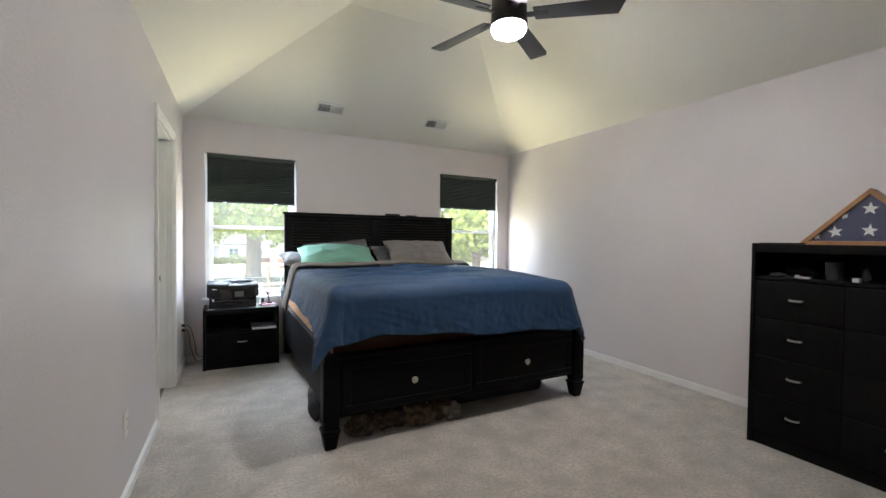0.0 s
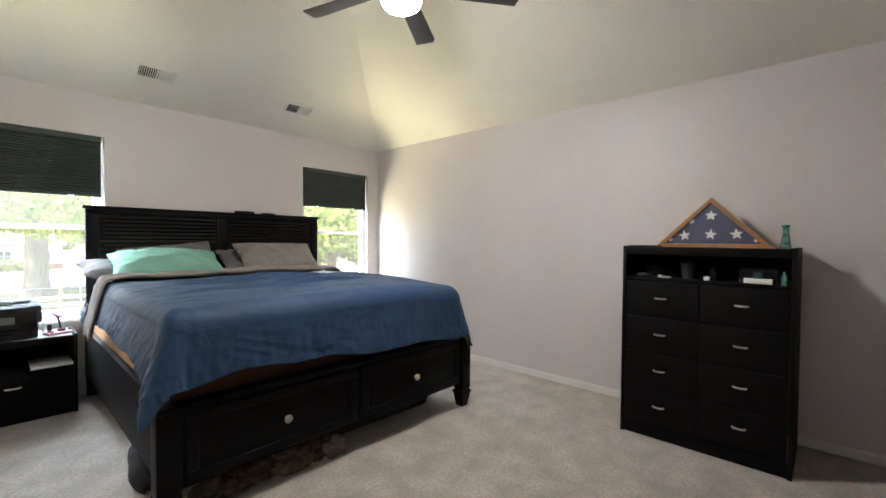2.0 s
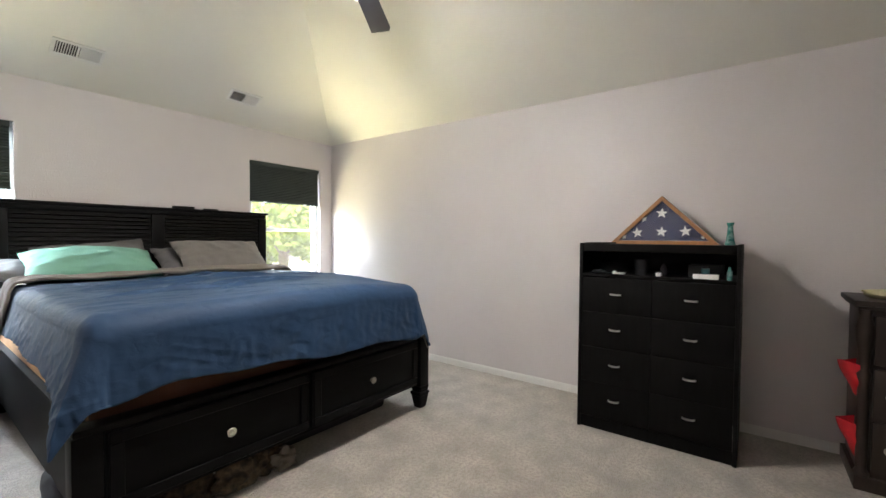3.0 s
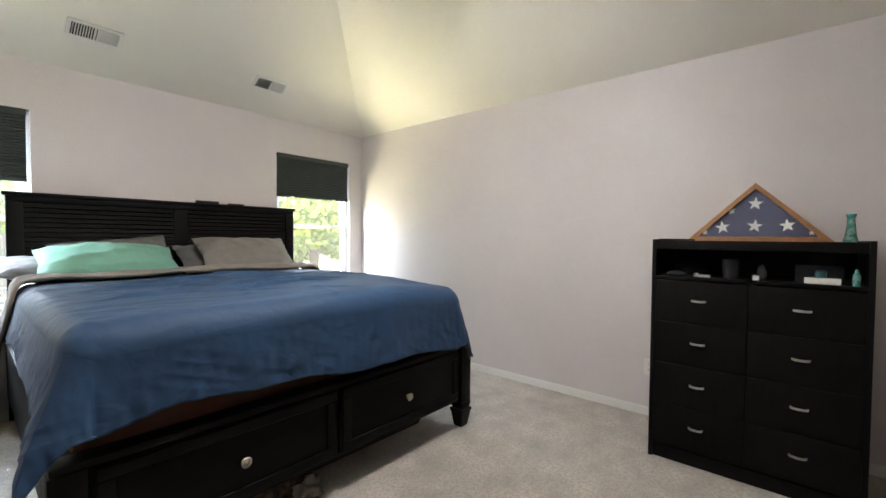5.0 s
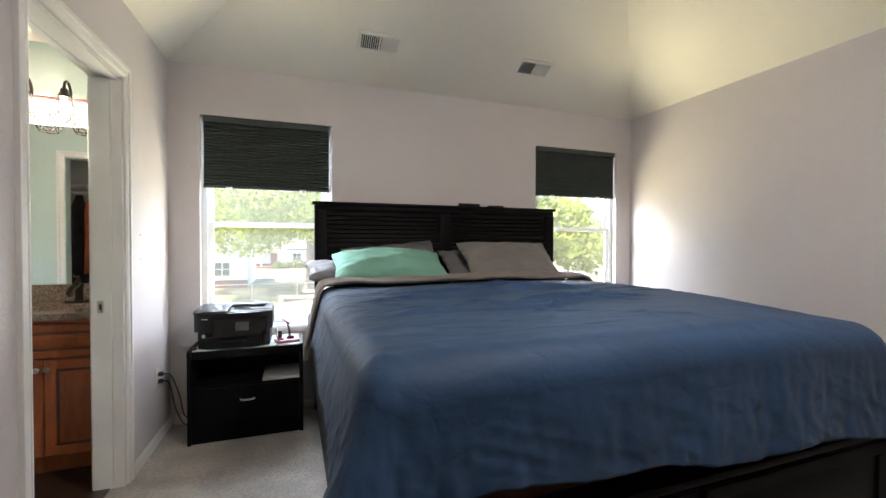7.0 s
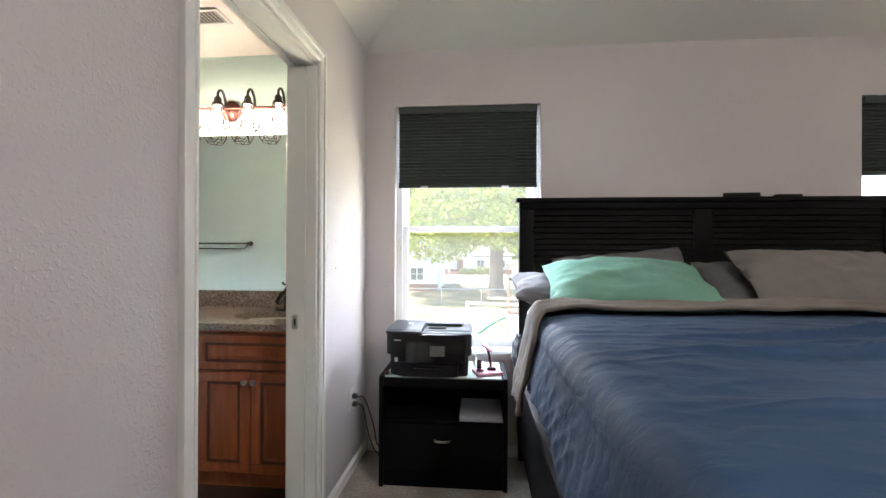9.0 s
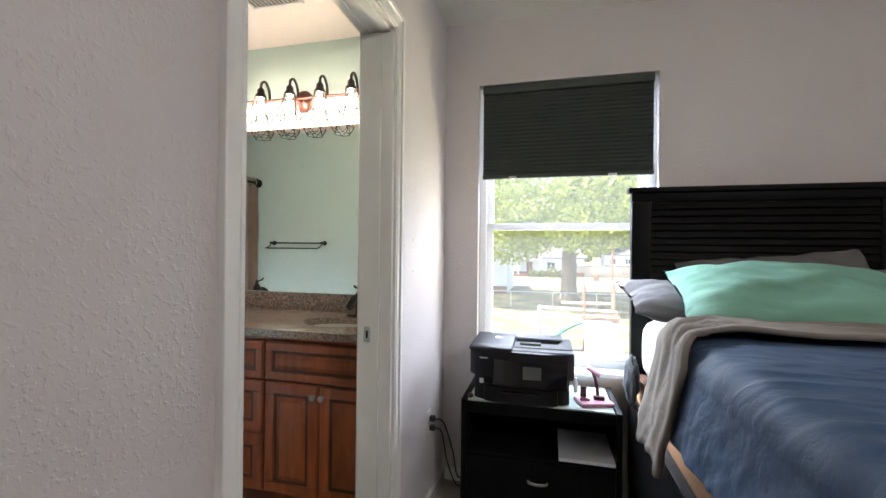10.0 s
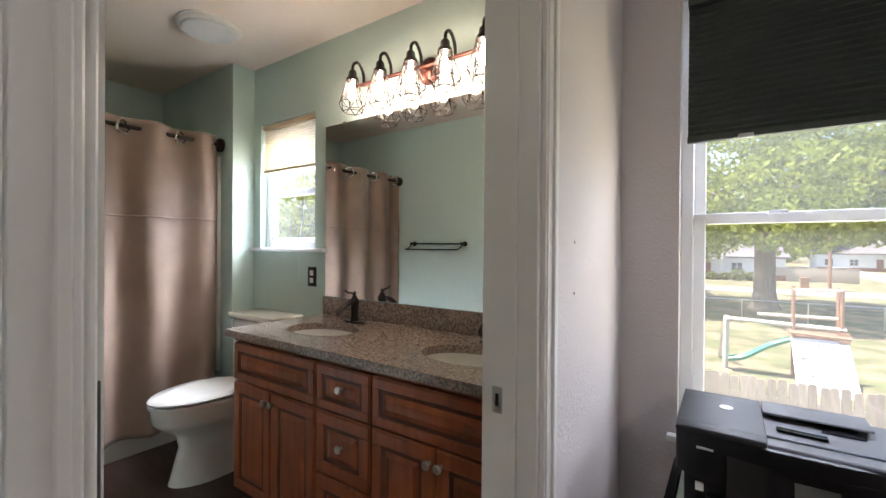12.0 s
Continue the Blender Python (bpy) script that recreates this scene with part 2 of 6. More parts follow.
PORCELAIN = shade("white_porcelain", (0.80, 0.79, 0.76), 0.12, vary=0.02, coat=0.4)
CURTAIN = shade("taupe_shower_curtain", (0.26, 0.18, 0.137), 0.6, vary=0.08, scale=8, bump=0.2, bump_scale=300, bump_dist=0.001, sheen=0.2)
BLINDS = shade("cream_slat_blind", (0.72, 0.60, 0.40), 0.5, vary=0.05)
MIRROR = shade("silvered_mirror", (0.90, 0.92, 0.91), 0.0, 1.0, vary=0.0)
# Tan spots paint the tree's sun dapple into the patchy lawn colour.
DAPPLED_GRASS = shade("lawn", (0.115, 0.125, 0.055), 0.95, vary=0.35, scale=0.30, spots=0.9, spot_scale=0.8, spot_colour=(0.27, 0.21, 0.135), bump=0.6, bump_scale=25, bump_dist=0.05)
ROAD = shade("pale_asphalt", (0.30, 0.29, 0.28), 0.9, vary=0.1, scale=0.6, bump=0.3, bump_scale=40)
FENCEWOOD = shade("weathered_fence_board", (0.40, 0.335, 0.275), 0.85, vary=0.15, scale=4, stretch=(10, 10, 1), bump=0.2, bump_scale=30, piece=0.14)
BARK = shade("grey_brown_bark", (0.27, 0.21, 0.165), 0.95, vary=0.3, scale=3, stretch=(4, 4, 0.6), bump=1.0, bump_scale=6, bump_dist=0.08)
LEAF = shade("maple_leaves", (0.30, 0.35, 0.075), 0.6, vary=0.4, scale=0.9, through=0.45)
HEDGE = shade("hedge_leaves", (0.17, 0.19, 0.05), 0.7, vary=0.35, scale=2.0, through=0.3)
SIDING = shade("white_vinyl_siding", (0.72, 0.73, 0.74), 0.6, vary=0.04, scale=1.0)
BRICK = shade("red_brick_base", (0.26, 0.13, 0.09), 0.85, vary=0.2, scale=6, bump=0.3, bump_scale=30)
ROOF = shade("grey_shingles", (0.16, 0.15, 0.15), 0.9, vary=0.2, scale=3, bump=0.4, bump_scale=12, bump_dist=0.02)
TAN = shade("tan_shed_siding", (0.42, 0.34, 0.27), 0.75, vary=0.06, scale=2, bump=0.1, bump_scale=20)
PLAYWOOD = shade("cedar_play_timber", (0.36, 0.20, 0.125), 0.8, vary=0.2, scale=3, bump=0.2, bump_scale=30)
PALEWOOD = shade("pale_timber", (0.55, 0.48, 0.40), 0.8, vary=0.12, scale=3, bump=0.15, bump_scale=30)
GREENPLASTIC = shade("green_slide_plastic", (0.05, 0.30, 0.22), 0.35, vary=0.08)
CARWHITE = shade("white_car_paint", (0.72, 0.73, 0.74), 0.25, vary=0.02, coat=0.5)
RUBBER = shade("tyre_rubber", (0.02, 0.02, 0.02), 0.8, vary=0.1)
CLOTHBROWN = shade("brown_clothes", (0.36, 0.20, 0.10), 0.9, vary=0.4, scale=9, bump=0.3, bump_scale=120)
CLOTHDARK = shade("dark_clothes", (0.02, 0.02, 0.025), 0.9, vary=0.3, scale=9, bump=0.3, bump_scale=120)
CLOTHORANGE = shade("orange_red_clothes", (0.50, 0.10, 0.05), 0.9, vary=0.25, scale=9, bump=0.3, bump_scale=120)
CAMO = shade("mottled_brown_cloth", (0.11, 0.078, 0.045), 0.9, vary=0.5, scale=25, spots=0.7, spot_scale=30, spot_colour=(0.012, 0.011, 0.010), bump=0.4, bump_scale=90)

# ---- building helpers ----
def thing(name, label, category, place=(0, 0, 0), group="", kind=""):
    ob = new(name)
    ob.location = place
    ob.empty_display_size = 0.05
    return tagged(ob, label, category, group, kind)


def mesh_of(name, bm, material, smooth=None):
    me = bpy.data.meshes.new(name)
    bmesh.ops.recalc_face_normals(bm, faces=bm.faces[:])
    bm.to_mesh(me)
    bm.free()
    me.materials.append(material)
    if smooth is not None:
        me.polygons.foreach_set("use_smooth", [True] * len(me.polygons))
        me.set_sharp_from_angle(angle=radians(smooth))
    return me


def part(name, bm, material, parent=None, label="", smooth=40):
    """One mesh object; its vertices are in the parent's own frame."""
    ob = new(name, mesh_of(name, bm, material, smooth))
    if parent is not None:
        ob.parent = parent
    if label:
        ob["label"] = label
    return ob


def solid(name, bm, material, label, category, kind="", smooth=40, group=""):
    """A top-level thing of one mesh, with its origin at its base."""
    ob = part(name, bm, material, None, "", smooth)
    return tagged(ob, label, category, group, kind)


def box(a, b, bevel=0.0, seg=2, bm=None):
    bm = bm or bmesh.new()
    t = bmesh.new()
    bmesh.ops.create_cube(t, size=1.0)
    for v in t.verts:
        v.co = [(a[i] + b[i]) / 2 + v.co[i] * (b[i] - a[i]) for i in range(3)]
    if bevel:
        bmesh.ops.bevel(t, geom=t.edges[:], offset=bevel, segments=seg, profile=0.6, affect="EDGES")
    return join(bm, t)


def join(bm, t, m=None):
    me = bpy.data.meshes.new("scratch")
    if m is not None:
        bmesh.ops.transform(t, matrix=m, verts=t.verts[:])
    t.to_mesh(me)
    t.free()
    bm.from_mesh(me)
    bpy.data.meshes.remove(me)
    return bm


def rod(p, q, r0, r1=None, seg=16, bm=None, caps=True):
    bm = bm or bmesh.new()
    p, q = Vector(p), Vector(q)
    t = bmesh.new()
    bmesh.ops.create_cone(t, cap_ends=caps, segments=seg, radius1=r0, radius2=r0 if r1 is None else r1, depth=(q - p).length)
    turn = (q - p).to_track_quat("Z", "Y").to_matrix().to_4x4()
    return join(bm, t, Matrix.Translation((p + q) / 2) @ turn)


def lathe(profile, centre=(0, 0, 0), seg=28, bm=None, sx=1.0, sy=1.0):
    """A turned shape: profile of (radius, height)."""
    bm = bm or bmesh.new()
    rings = []
    for r, z in profile:
        rings.append([bm.verts.new((centre[0] + sx * r * math.cos(2 * math.pi * i / seg), centre[1] + sy * r * math.sin(2 * math.pi * i / seg), centre[2] + z)) for i in range(seg)])
    for a, b in zip(rings, rings[1:]):
        for i in range(seg):
            bm.faces.new((a[i], a[(i + 1) % seg], b[(i + 1) % seg], b[i]))
    bm.faces.new(rings[0][::-1])
    bm.faces.new(rings[-1])
    return bm


def tube(points, r, seg=8, bm=None):
    """A bent rod along points, smoothed."""
    bm = bm or bmesh.new()
    pts = [Vector(p) for p in points]
    fine = []
    for i in range(len(pts) - 1):
        p0, p1, p2, p3 = pts[max(i - 1, 0)], pts[i], pts[i + 1], pts[min(i + 2, len(pts) - 1)]
        for k in range(6):
            s = k / 6
            fine.append(0.5 * (2 * p1 + (p2 - p0) * s + (2 * p0 - 5 * p1 + 4 * p2 - p3) * s * s + (3 * p1 - p0 - 3 * p2 + p3) * s ** 3))
    fine.append(pts[-1])
    rings = []
    side = Vector((0.31, 0.47, 0.83))
    for i, p in enumerate(fine):
        d = (fine[min(i + 1, len(fine) - 1)] - fine[max(i - 1, 0)]).normalized()
        u = d.cross(side).normalized()
        w = d.cross(u)
        rings.append([bm.verts.new(p + r * (math.cos(2 * math.pi * k / seg) * u + math.sin(2 * math.pi * k / seg) * w)) for k in range(seg)])
    for a, b in zip(rings, rings[1:]):
        for k in range(seg):
            bm.faces.new((a[k], a[(k + 1) % seg], b[(k + 1) % seg], b[k]))
    bm.faces.new(rings[0][::-1])
    bm.faces.new(rings[-1])
    return bm


def prism(outline, lo, hi, axis=2, bm=None, bevel=0.0):
    """An outline of 2D points drawn out along an axis from lo to hi."""
    bm = bm or bmesh.new()
    t = bmesh.new()
    def at(p, h):
        c = [p[0], p[1]]
        c.insert(axis, h)
        return c
    a = [t.verts.new(at(p, lo)) for p in outline]
    b = [t.verts.new(at(p, hi)) for p in outline]
    n = len(outline)
    t.faces.new(a[::-1])
    t.faces.new(b)
    for i in range(n):
        t.faces.new((a[i], a[(i + 1) % n], b[(i + 1) % n], b[i]))
    bmesh.ops.recalc_face_normals(t, faces=t.faces[:])
    if bevel:
        bmesh.ops.bevel(t, geom=t.edges[:], offset=bevel, segments=2, profile=0.6, affect="EDGES")
    return join(bm, t)


def sheet(nu, nv, at, thick=0.0, bm=None):
    """A surface at(u, v), u and v from 0 to 1; with a thickness it gets a back and rims."""
    bm = bm or bmesh.new()
    grid = [[bm.verts.new(at(i / nu, j / nv)) for j in range(nv + 1)] for i in range(nu + 1)]
    faces = [bm.faces.new((grid[i][j], grid[i + 1][j], grid[i + 1][j + 1], grid[i][j + 1])) for i in range(nu) for j in range(nv)]
    if thick:
        bmesh.ops.recalc_face_normals(bm, faces=faces)
        bmesh.ops.solidify(bm, geom=faces, thickness=thick)
    return bm


def pierced(span, zs, holes, lo, hi, axis, name, material, label):
    """A wall along one axis: span its length, zs its height, holes (a0, a1, z0, z1), lo to hi its thickness."""
    bm = bmesh.new()
    cuts = sorted({span[0], span[1], *(h[0] for h in holes), *(h[1] for h in holes)})
    for a0, a1 in zip(cuts, cuts[1:]):
        free = [zs[0]]
        for h in sorted(holes, key=lambda h: h[2]):
            if h[0] <= a0 + 1e-6 and h[1] >= a1 - 1e-6:
                free += [h[2], h[3]]
        free.append(zs[1])
        for z0, z1 in zip(free[::2], free[1::2]):
            if z1 - z0 > 1e-4:
                if axis == 0:
                    box((a0, lo, z0), (a1, hi, z1), bm=bm)
                else:
                    box((lo, a0, z0), (hi, a1, z1), bm=bm)
    bmesh.ops.remove_doubles(bm, verts=bm.verts[:], dist=1e-5)
    return solid(name, bm, material, label, "wall", "structure", smooth=None)


def cloth_noise(x, y, z=0.0):
    return noise.noise((x, y, z))

# ---- the setting ----
XL, XR, YW, YS, HW = -0.02, 3.913, 4.985, -1.7, 2.435
BX0, BY0, BYW, HB = -3.42, 3.30, 5.02, 2.46
W1, W2, BW = (0.20, 1.075), (2.84, 3.74), (-2.29, -1.72)
SILL, HEAD = 0.635, 2.10
DOOR = (3.485, 4.25, 2.048)
XB = -0.13
pierced((-0.075, XR + 0.12), (0, HW + 0.02), [(W1[0], W1[1], SILL, HEAD), (W2[0], W2[1], SILL, HEAD)], YW, YW + 0.17, 0, "wall_north", PAINT,
        "lavender-grey painted wall with two window openings")
def west(y):
    """Face of the west wall, which runs slightly out of square."""
    return -0.033 + 0.020 * (y - 2.5)


def skewed(ob):
    """Follows the west wall's run with what was built along x = XL."""
    for v in ob.data.vertices:
        if v.co.x > -0.05:
            v.co.x += west(v.co.y) - XL
    return ob


XL2 = west(4.72)
skewed(pierced((3.2, YW), (0, HW + 0.02), [(DOOR[0], DOOR[1], 0, DOOR[2])], -0.075, XL, 1, "wall_west", PAINT, "lavender-grey textured wall with a bathroom doorway"))
skewed(pierced((YS, 3.2), (0, HW + 0.02), [], -0.118, XL, 1, "wall_west_south", PAINT, "long lavender-grey textured wall beside the doorway"))
pierced((YS, YW), (0, HW + 0.02), [], XR, XR + 0.12, 1, "wall_east", PAINT, "long plain lavender-grey painted wall")
# Unseen added wall, set far back to weaken light bounced onto the bed's foot.
pierced((-0.13, XR + 0.12), (0, HW + 0.02), [], YS - 0.12, YS, 0, "wall_south", PAINT, "plain lavender-grey wall, added unseen to close the room")
floor = solid("floor", prism([(-0.13, YS - 0.1), (XR + 0.1, YS - 0.1), (XR + 0.1, YW + 0.1), (-0.075, YW + 0.1), (-0.075, 3.19), (-0.13, 3.19)], -0.10, 0.0), CARPET, "beige cut-pile carpet, mottled lighter and darker in patches", "floor", "structure", None)

# hipped tray ceiling: four slopes and a flat top
RISE, INSET = 0.77, 1.333
bm = bmesh.new()
lo = [bm.verts.new(p) for p in ((west(YS), YS, HW), (XR, YS, HW), (XR, YW, HW), (west(YW), YW, HW))]
hi = [bm.verts.new(p) for p in ((XL + INSET, YS + INSET, HW + RISE), (XR - INSET, YS + INSET, HW + RISE), (XR - INSET, YW - INSET, HW + RISE), (XL + INSET, YW - INSET, HW + RISE))]
for i in range(4):
    bm.faces.new((lo[i], lo[(i + 1) % 4], hi[(i + 1) % 4], hi[i]))
bm.faces.new(hi)
lo2 = [bm.verts.new(v.co + Vector((0, 0, 0.08))) for v in lo]
hi2 = [bm.verts.new(v.co + Vector((0, 0, 0.08))) for v in hi]
for i in range(4):
    j = (i + 1) % 4
    bm.faces.new((lo2[i], lo2[j], hi2[j], hi2[i]))
    bm.faces.new((lo[i], lo[j], lo2[j], lo2[i]))
bm.faces.new(hi2)
solid("ceiling", bm, CEIL, "vaulted tray ceiling with four sloping sides", "ceiling", "structure", None)

# bathroom shell
pierced((BX0 - 0.1, -0.075), (0, HB), [(BW[0], BW[1], 1.24, 2.067)], BYW, BYW + 0.135, 0, "bath_wall_north", MINT, "mint green bathroom wall with a small window")
pierced((BY0, BYW), (0, HB), [(DOOR[0], DOOR[1], 0, DOOR[2])], XB, -0.076, 1, "bath_wall_east", MINT, "mint green bathroom wall round the doorway")
pierced((BX0, XB), (0, HB), [(-1.25, -0.55, 0, 2.03)], BY0 - 0.1, BY0, 0, "bath_wall_south", MINT, "mint green bathroom wall with a closet opening")
pierced((BY0, BYW), (0, HB), [], BX0 - 0.1, BX0, 1, "bath_wall_west", MINT, "mint green wall behind the bathtub")
solid("bath_wall_return", box((BX0, 4.87, 0), (-2.37, BYW, HB)), MINT, "mint green return wall at the end of the tub", "wall", "structure", None)
solid("bath_floor", box((BX0, BY0 - 0.1, -0.10), (-0.076, BYW, -0.003)), VINYL_FLOOR, "dark brown wood-look bathroom floor", "floor", "structure", None)
solid("bath_ceiling", box((BX0 - 0.1, BY0 - 0.1, HB), (-0.076, BYW + 0.1, HB + 0.06)), BCEIL, "plain off-white bathroom ceiling", "ceiling", "structure", None)
# closet behind the bathroom
bm = bmesh.new()
for a, b in (((-1.75, 2.28, 0), (-0.12, 2.32, HB)), ((-1.79, 2.28, 0), (-1.75, BY0 - 0.1, HB)), ((-0.12, 2.28, 0), (-0.09, BY0 - 0.1, HB)), ((-1.79, 2.28, HB), (-0.09, BY0 - 0.1, HB + 0.05)), ((-1.79, 2.28, -0.1), (-0.09, BY0 - 0.1, -0.004))):
    box(a, b, bm=bm)
solid("closet_wall", bm, CEIL, "plain walls of a walk-in closet", "wall", "structure", None)


def baseboard(a, b, axis_face):
    """A skirting run from a to b; axis_face the way it faces."""
    bm = bmesh.new()
    fx, fy = axis_face
    x0, x1 = sorted((a[0], b[0]))
    y0, y1 = sorted((a[1], b[1]))
    for depth, z0, z1 in ((0.013, 0.0, 0.048), (0.009, 0.048, 0.056), (0.005, 0.056, 0.061)):
        lo, hi = [x0, y0, z0], [x1, y1, z1]
        for i, f in ((0, fx), (1, fy)):
            if f > 0:
                hi[i] = lo[i] + depth
            if f < 0:
                lo[i] = hi[i] - depth
        box(lo, hi, bm=bm)
    return solid("baseboard", bm, TRIM, "low white painted baseboard", "baseboard", "structure", None)


skewed(baseboard((XL, YS), (XL, DOOR[0] - 0.066), (1, 0)))
skewed(baseboard((XL, DOOR[1] + 0.066), (XL, YW), (1, 0)))
baseboard((XR, YS), (XR, YW), (-1, 0))
baseboard((XL + 0.06, YW), (XR - 0.015, YW), (0, -1))
baseboard((XL + 0.015, YS), (XR - 0.015, YS), (0, 1))


def casing(lo, hi, top, face, sign, axis, name="trim"):
    """Moulded door casing round an opening lo..hi, on a wall face."""
    bm = bmesh.new()
    for inner, outer, depth in ((0.004, 0.062, 0.011), (0.010, 0.020, 0.014), (0.042, 0.064, 0.018)):
        for a0, a1, z0, z1 in ((lo - outer, lo - inner, 0, top + outer), (hi + inner, hi + outer, 0, top + outer), (lo - inner, hi + inner, top + inner, top + outer)):
            f0, f1 = sorted((face - sign * 0.001, face + sign * depth))
            box((f0, a0, z0) if axis == 1 else (a0, f0, z0), (f1, a1, z1) if axis == 1 else (a1, f1, z1), 0.002, 1, bm)
    return solid(name, bm, TRIM, "white moulded door casing", "trim", "structure", 40)


skewed(casing(DOOR[0], DOOR[1], DOOR[2], XL, 1, 1))
casing(DOOR[0], DOOR[1], DOOR[2], XB, -1, 1)
casing(-1.25, -0.55, 2.03, BY0, 1, 0)
# split jamb of a pocket door, with its edge pull and strike
jamb = thing("door_1", "white pocket door slid open into its wall", "door", (-0.075, DOOR[0], 0), kind="structure")
slab = part("slab", box((-0.0195, -0.02, 0.012), (0.0195, 0.022, 2.028), 0.002), TRIM, jamb)
part("edge_pull", box((0.0190, 0.012, 1.0), (0.0205, 0.0195, 1.15), 0.0007, 1), DARKPEWTER, slab, "dark pewter edge pull let into the door")
bm = bmesh.new()
for x0, x1 in ((XB, -0.098), (-0.052, west(DOOR[0]))):
    box((x0, DOOR[0] - 0.004, 0), (x1, DOOR[0] + 0.006, DOOR[2]), 0.002, 1, bm)
    box((x0, DOOR[0] + 0.011, DOOR[2] - 0.016), (x1, DOOR[1], DOOR[2]), 0.002, 1, bm)
box((-0.0975, DOOR[0] + 0.032, DOOR[2] - 0.009), (-0.0525, DOOR[1], DOOR[2]), 0, 1, bm)
solid("trim", bm, TRIM, "white split jamb of a pocket door", "trim", "structure")
bm = bmesh.new()
box((XB, DOOR[1] - 0.016, 0), (-0.0455, DOOR[1] + 0.003, DOOR[2] - 0.017), 0.002, 1, bm)
box((-0.045, DOOR[1] - 0.013, 0), (west(DOOR[1]), DOOR[1] + 0.003, DOOR[2] - 0.018), 0.002, 1, bm)
solid("trim", bm, TRIM, "white door jamb", "trim", "structure")
strike = thing("strike_plate", "small nickel strike plate on the door jamb", "strike plate", (-0.09, DOOR[1] - 0.016, 0.91))
part("plate", box((-0.013, -0.002, -0.03), (0.013, 0, 0.03), 0.0008, 1), SILVER, strike)
part("slot", box((-0.004, -0.0026, -0.014), (0.004, -0.002, 0.014)), HOLESHADE, strike)
solid("trim", box((XB, DOOR[0], -0.003), (-0.060, DOOR[1], 0.006), 0.002, 1), VINYL_FLOOR, "dark wooden threshold strip", "threshold", "structure")


def window(name, x0, x1, z0, z1, y, inner, label, mid):
    """A single-hung vinyl window: frame, two sashes with panes, latch, inner sill."""
    w = thing(name, label, "window", ((x0 + x1) / 2, y, z0), kind="structure")
    h, half = z1 - z0, (x1 - x0) / 2
    def ring(a0, a1, b0, b1, t, ya, yb):
        bm = bmesh.new()
        for lo, hi in (((a0, ya, b0), (a0 + t, yb, b1)), ((a1 - t, ya, b0), (a1, yb, b1)), ((a0 + t, ya, b0), (a1 - t, yb, b0 + t)), ((a0 + t, ya, b1 - t), (a1 - t, yb, b1))):
            box(lo, hi, 0.003, 1, bm)
        return bm
    part("window_frame", ring(-half, half, 0, h, 0.038, 0.05, 0.115), VINYL, w)
    m = mid - z0
    low = part("lower_sash", ring(-half + 0.036, half - 0.036, 0.03, m + 0.02, 0.036, 0.062, 0.088), VINYL, w)
    part("pane", box((-half + 0.07, 0.073, 0.066), (half - 0.07, 0.077, m - 0.014)), VEILED, low).visible_shadow = False
    up = part("upper_sash", ring(-half + 0.036, half - 0.036, m - 0.015, h - 0.03, 0.036, 0.089, 0.112), VINYL, w)
    part("pane", box((-half + 0.07, 0.098, m + 0.02), (half - 0.07, 0.102, h - 0.066)), VEILED, up).visible_shadow = False
    for sx in (-0.2, 0.2):
        part("latch", box((sx * half * 2 - 0.025, 0.052, m + 0.012), (sx * half * 2 + 0.025, 0.07, m + 0.024), 0.003), VINYL, w)
    part("window_sill", box((-half - inner, -0.035, -0.022), (half + inner, 0.0, 0.0), 0.006), VINYL, w)
    part("window_stool", box((-half + 0.001, 0.0, -0.02), (half - 0.001, 0.06, 0.003), 0.001), VINYL, w)
    return w


window("window_1", W1[0], W1[1], SILL, HEAD, YW, 0.03, "white vinyl single-hung window with a half-drawn shade", 1.352)
window("window_2", W2[0], W2[1], SILL, HEAD, YW, 0.03, "white vinyl single-hung window with a half-drawn shade", 1.352)
window("window_3", BW[0], BW[1], 1.24, 2.067, BYW, 0.11, "small white bathroom window with slat blind raised halfway", 1.60)

# ---- bedroom: bed ----
bed = thing("bed", "black wooden storage bed with louvred headboard and footboard drawers", "bed", (1.93, 3.78, 0))
def b(x, y, z):
    return (x - 1.93, y - 3.78, z)
# headboard
HX0, HX1 = 0.945, 2.992
hb = part("headboard", box(b(HX0 + 0.085, 4.945, 0.35), b(HX1 - 0.085, 4.965, 1.47)), BLACKWOOD, bed)
part("cornice", box(b(0.945, 4.93, 1.465), b(2.992, 4.978, 1.505), 0.004, bm=box(b(0.928, 4.914, 1.505), b(3.009, 4.982, 1.53), 0.006)), BLACKWOOD, hb)
for x0 in (HX0, HX1 - 0.085):
    part("post", box(b(x0, 4.925, 0.0), b(x0 + 0.085, 4.975, 1.464), 0.004), BLACKWOOD, hb)
part("middle_stile", box(b(1.915, 4.931, 0.75), b(2.022, 4.972, 1.462), 0.003), BLACKWOOD, hb)
for x0, x1 in ((HX0 + 0.087, 1.913), (2.024, HX1 - 0.087)):
    for k in range(18):
        z = 0.86 + k * 0.0333
        part("louvre", prism([(b(0, 4.945, 0)[1], z), (b(0, 4.929, 0)[1], z + 0.004), (b(0, 4.939, 0)[1], z + 0.029), (b(0, 4.945, 0)[1], z + 0.031)], b(x0, 0, 0)[0], b(x1, 0, 0)[0], 0), BLACKWOOD, hb)
# side rails
for x0 in (0.935, 2.895):
    part("side_rail", box(b(x0, 2.70, 0.175), b(x0 + 0.035, 4.925, 0.535), 0.004), BLACKWOOD, bed)
    part("rail_cap", box(b(x0 - 0.006, 2.70, 0.535), b(x0 + 0.045, 4.925, 0.55), 0.004), BLACKWOOD, bed)
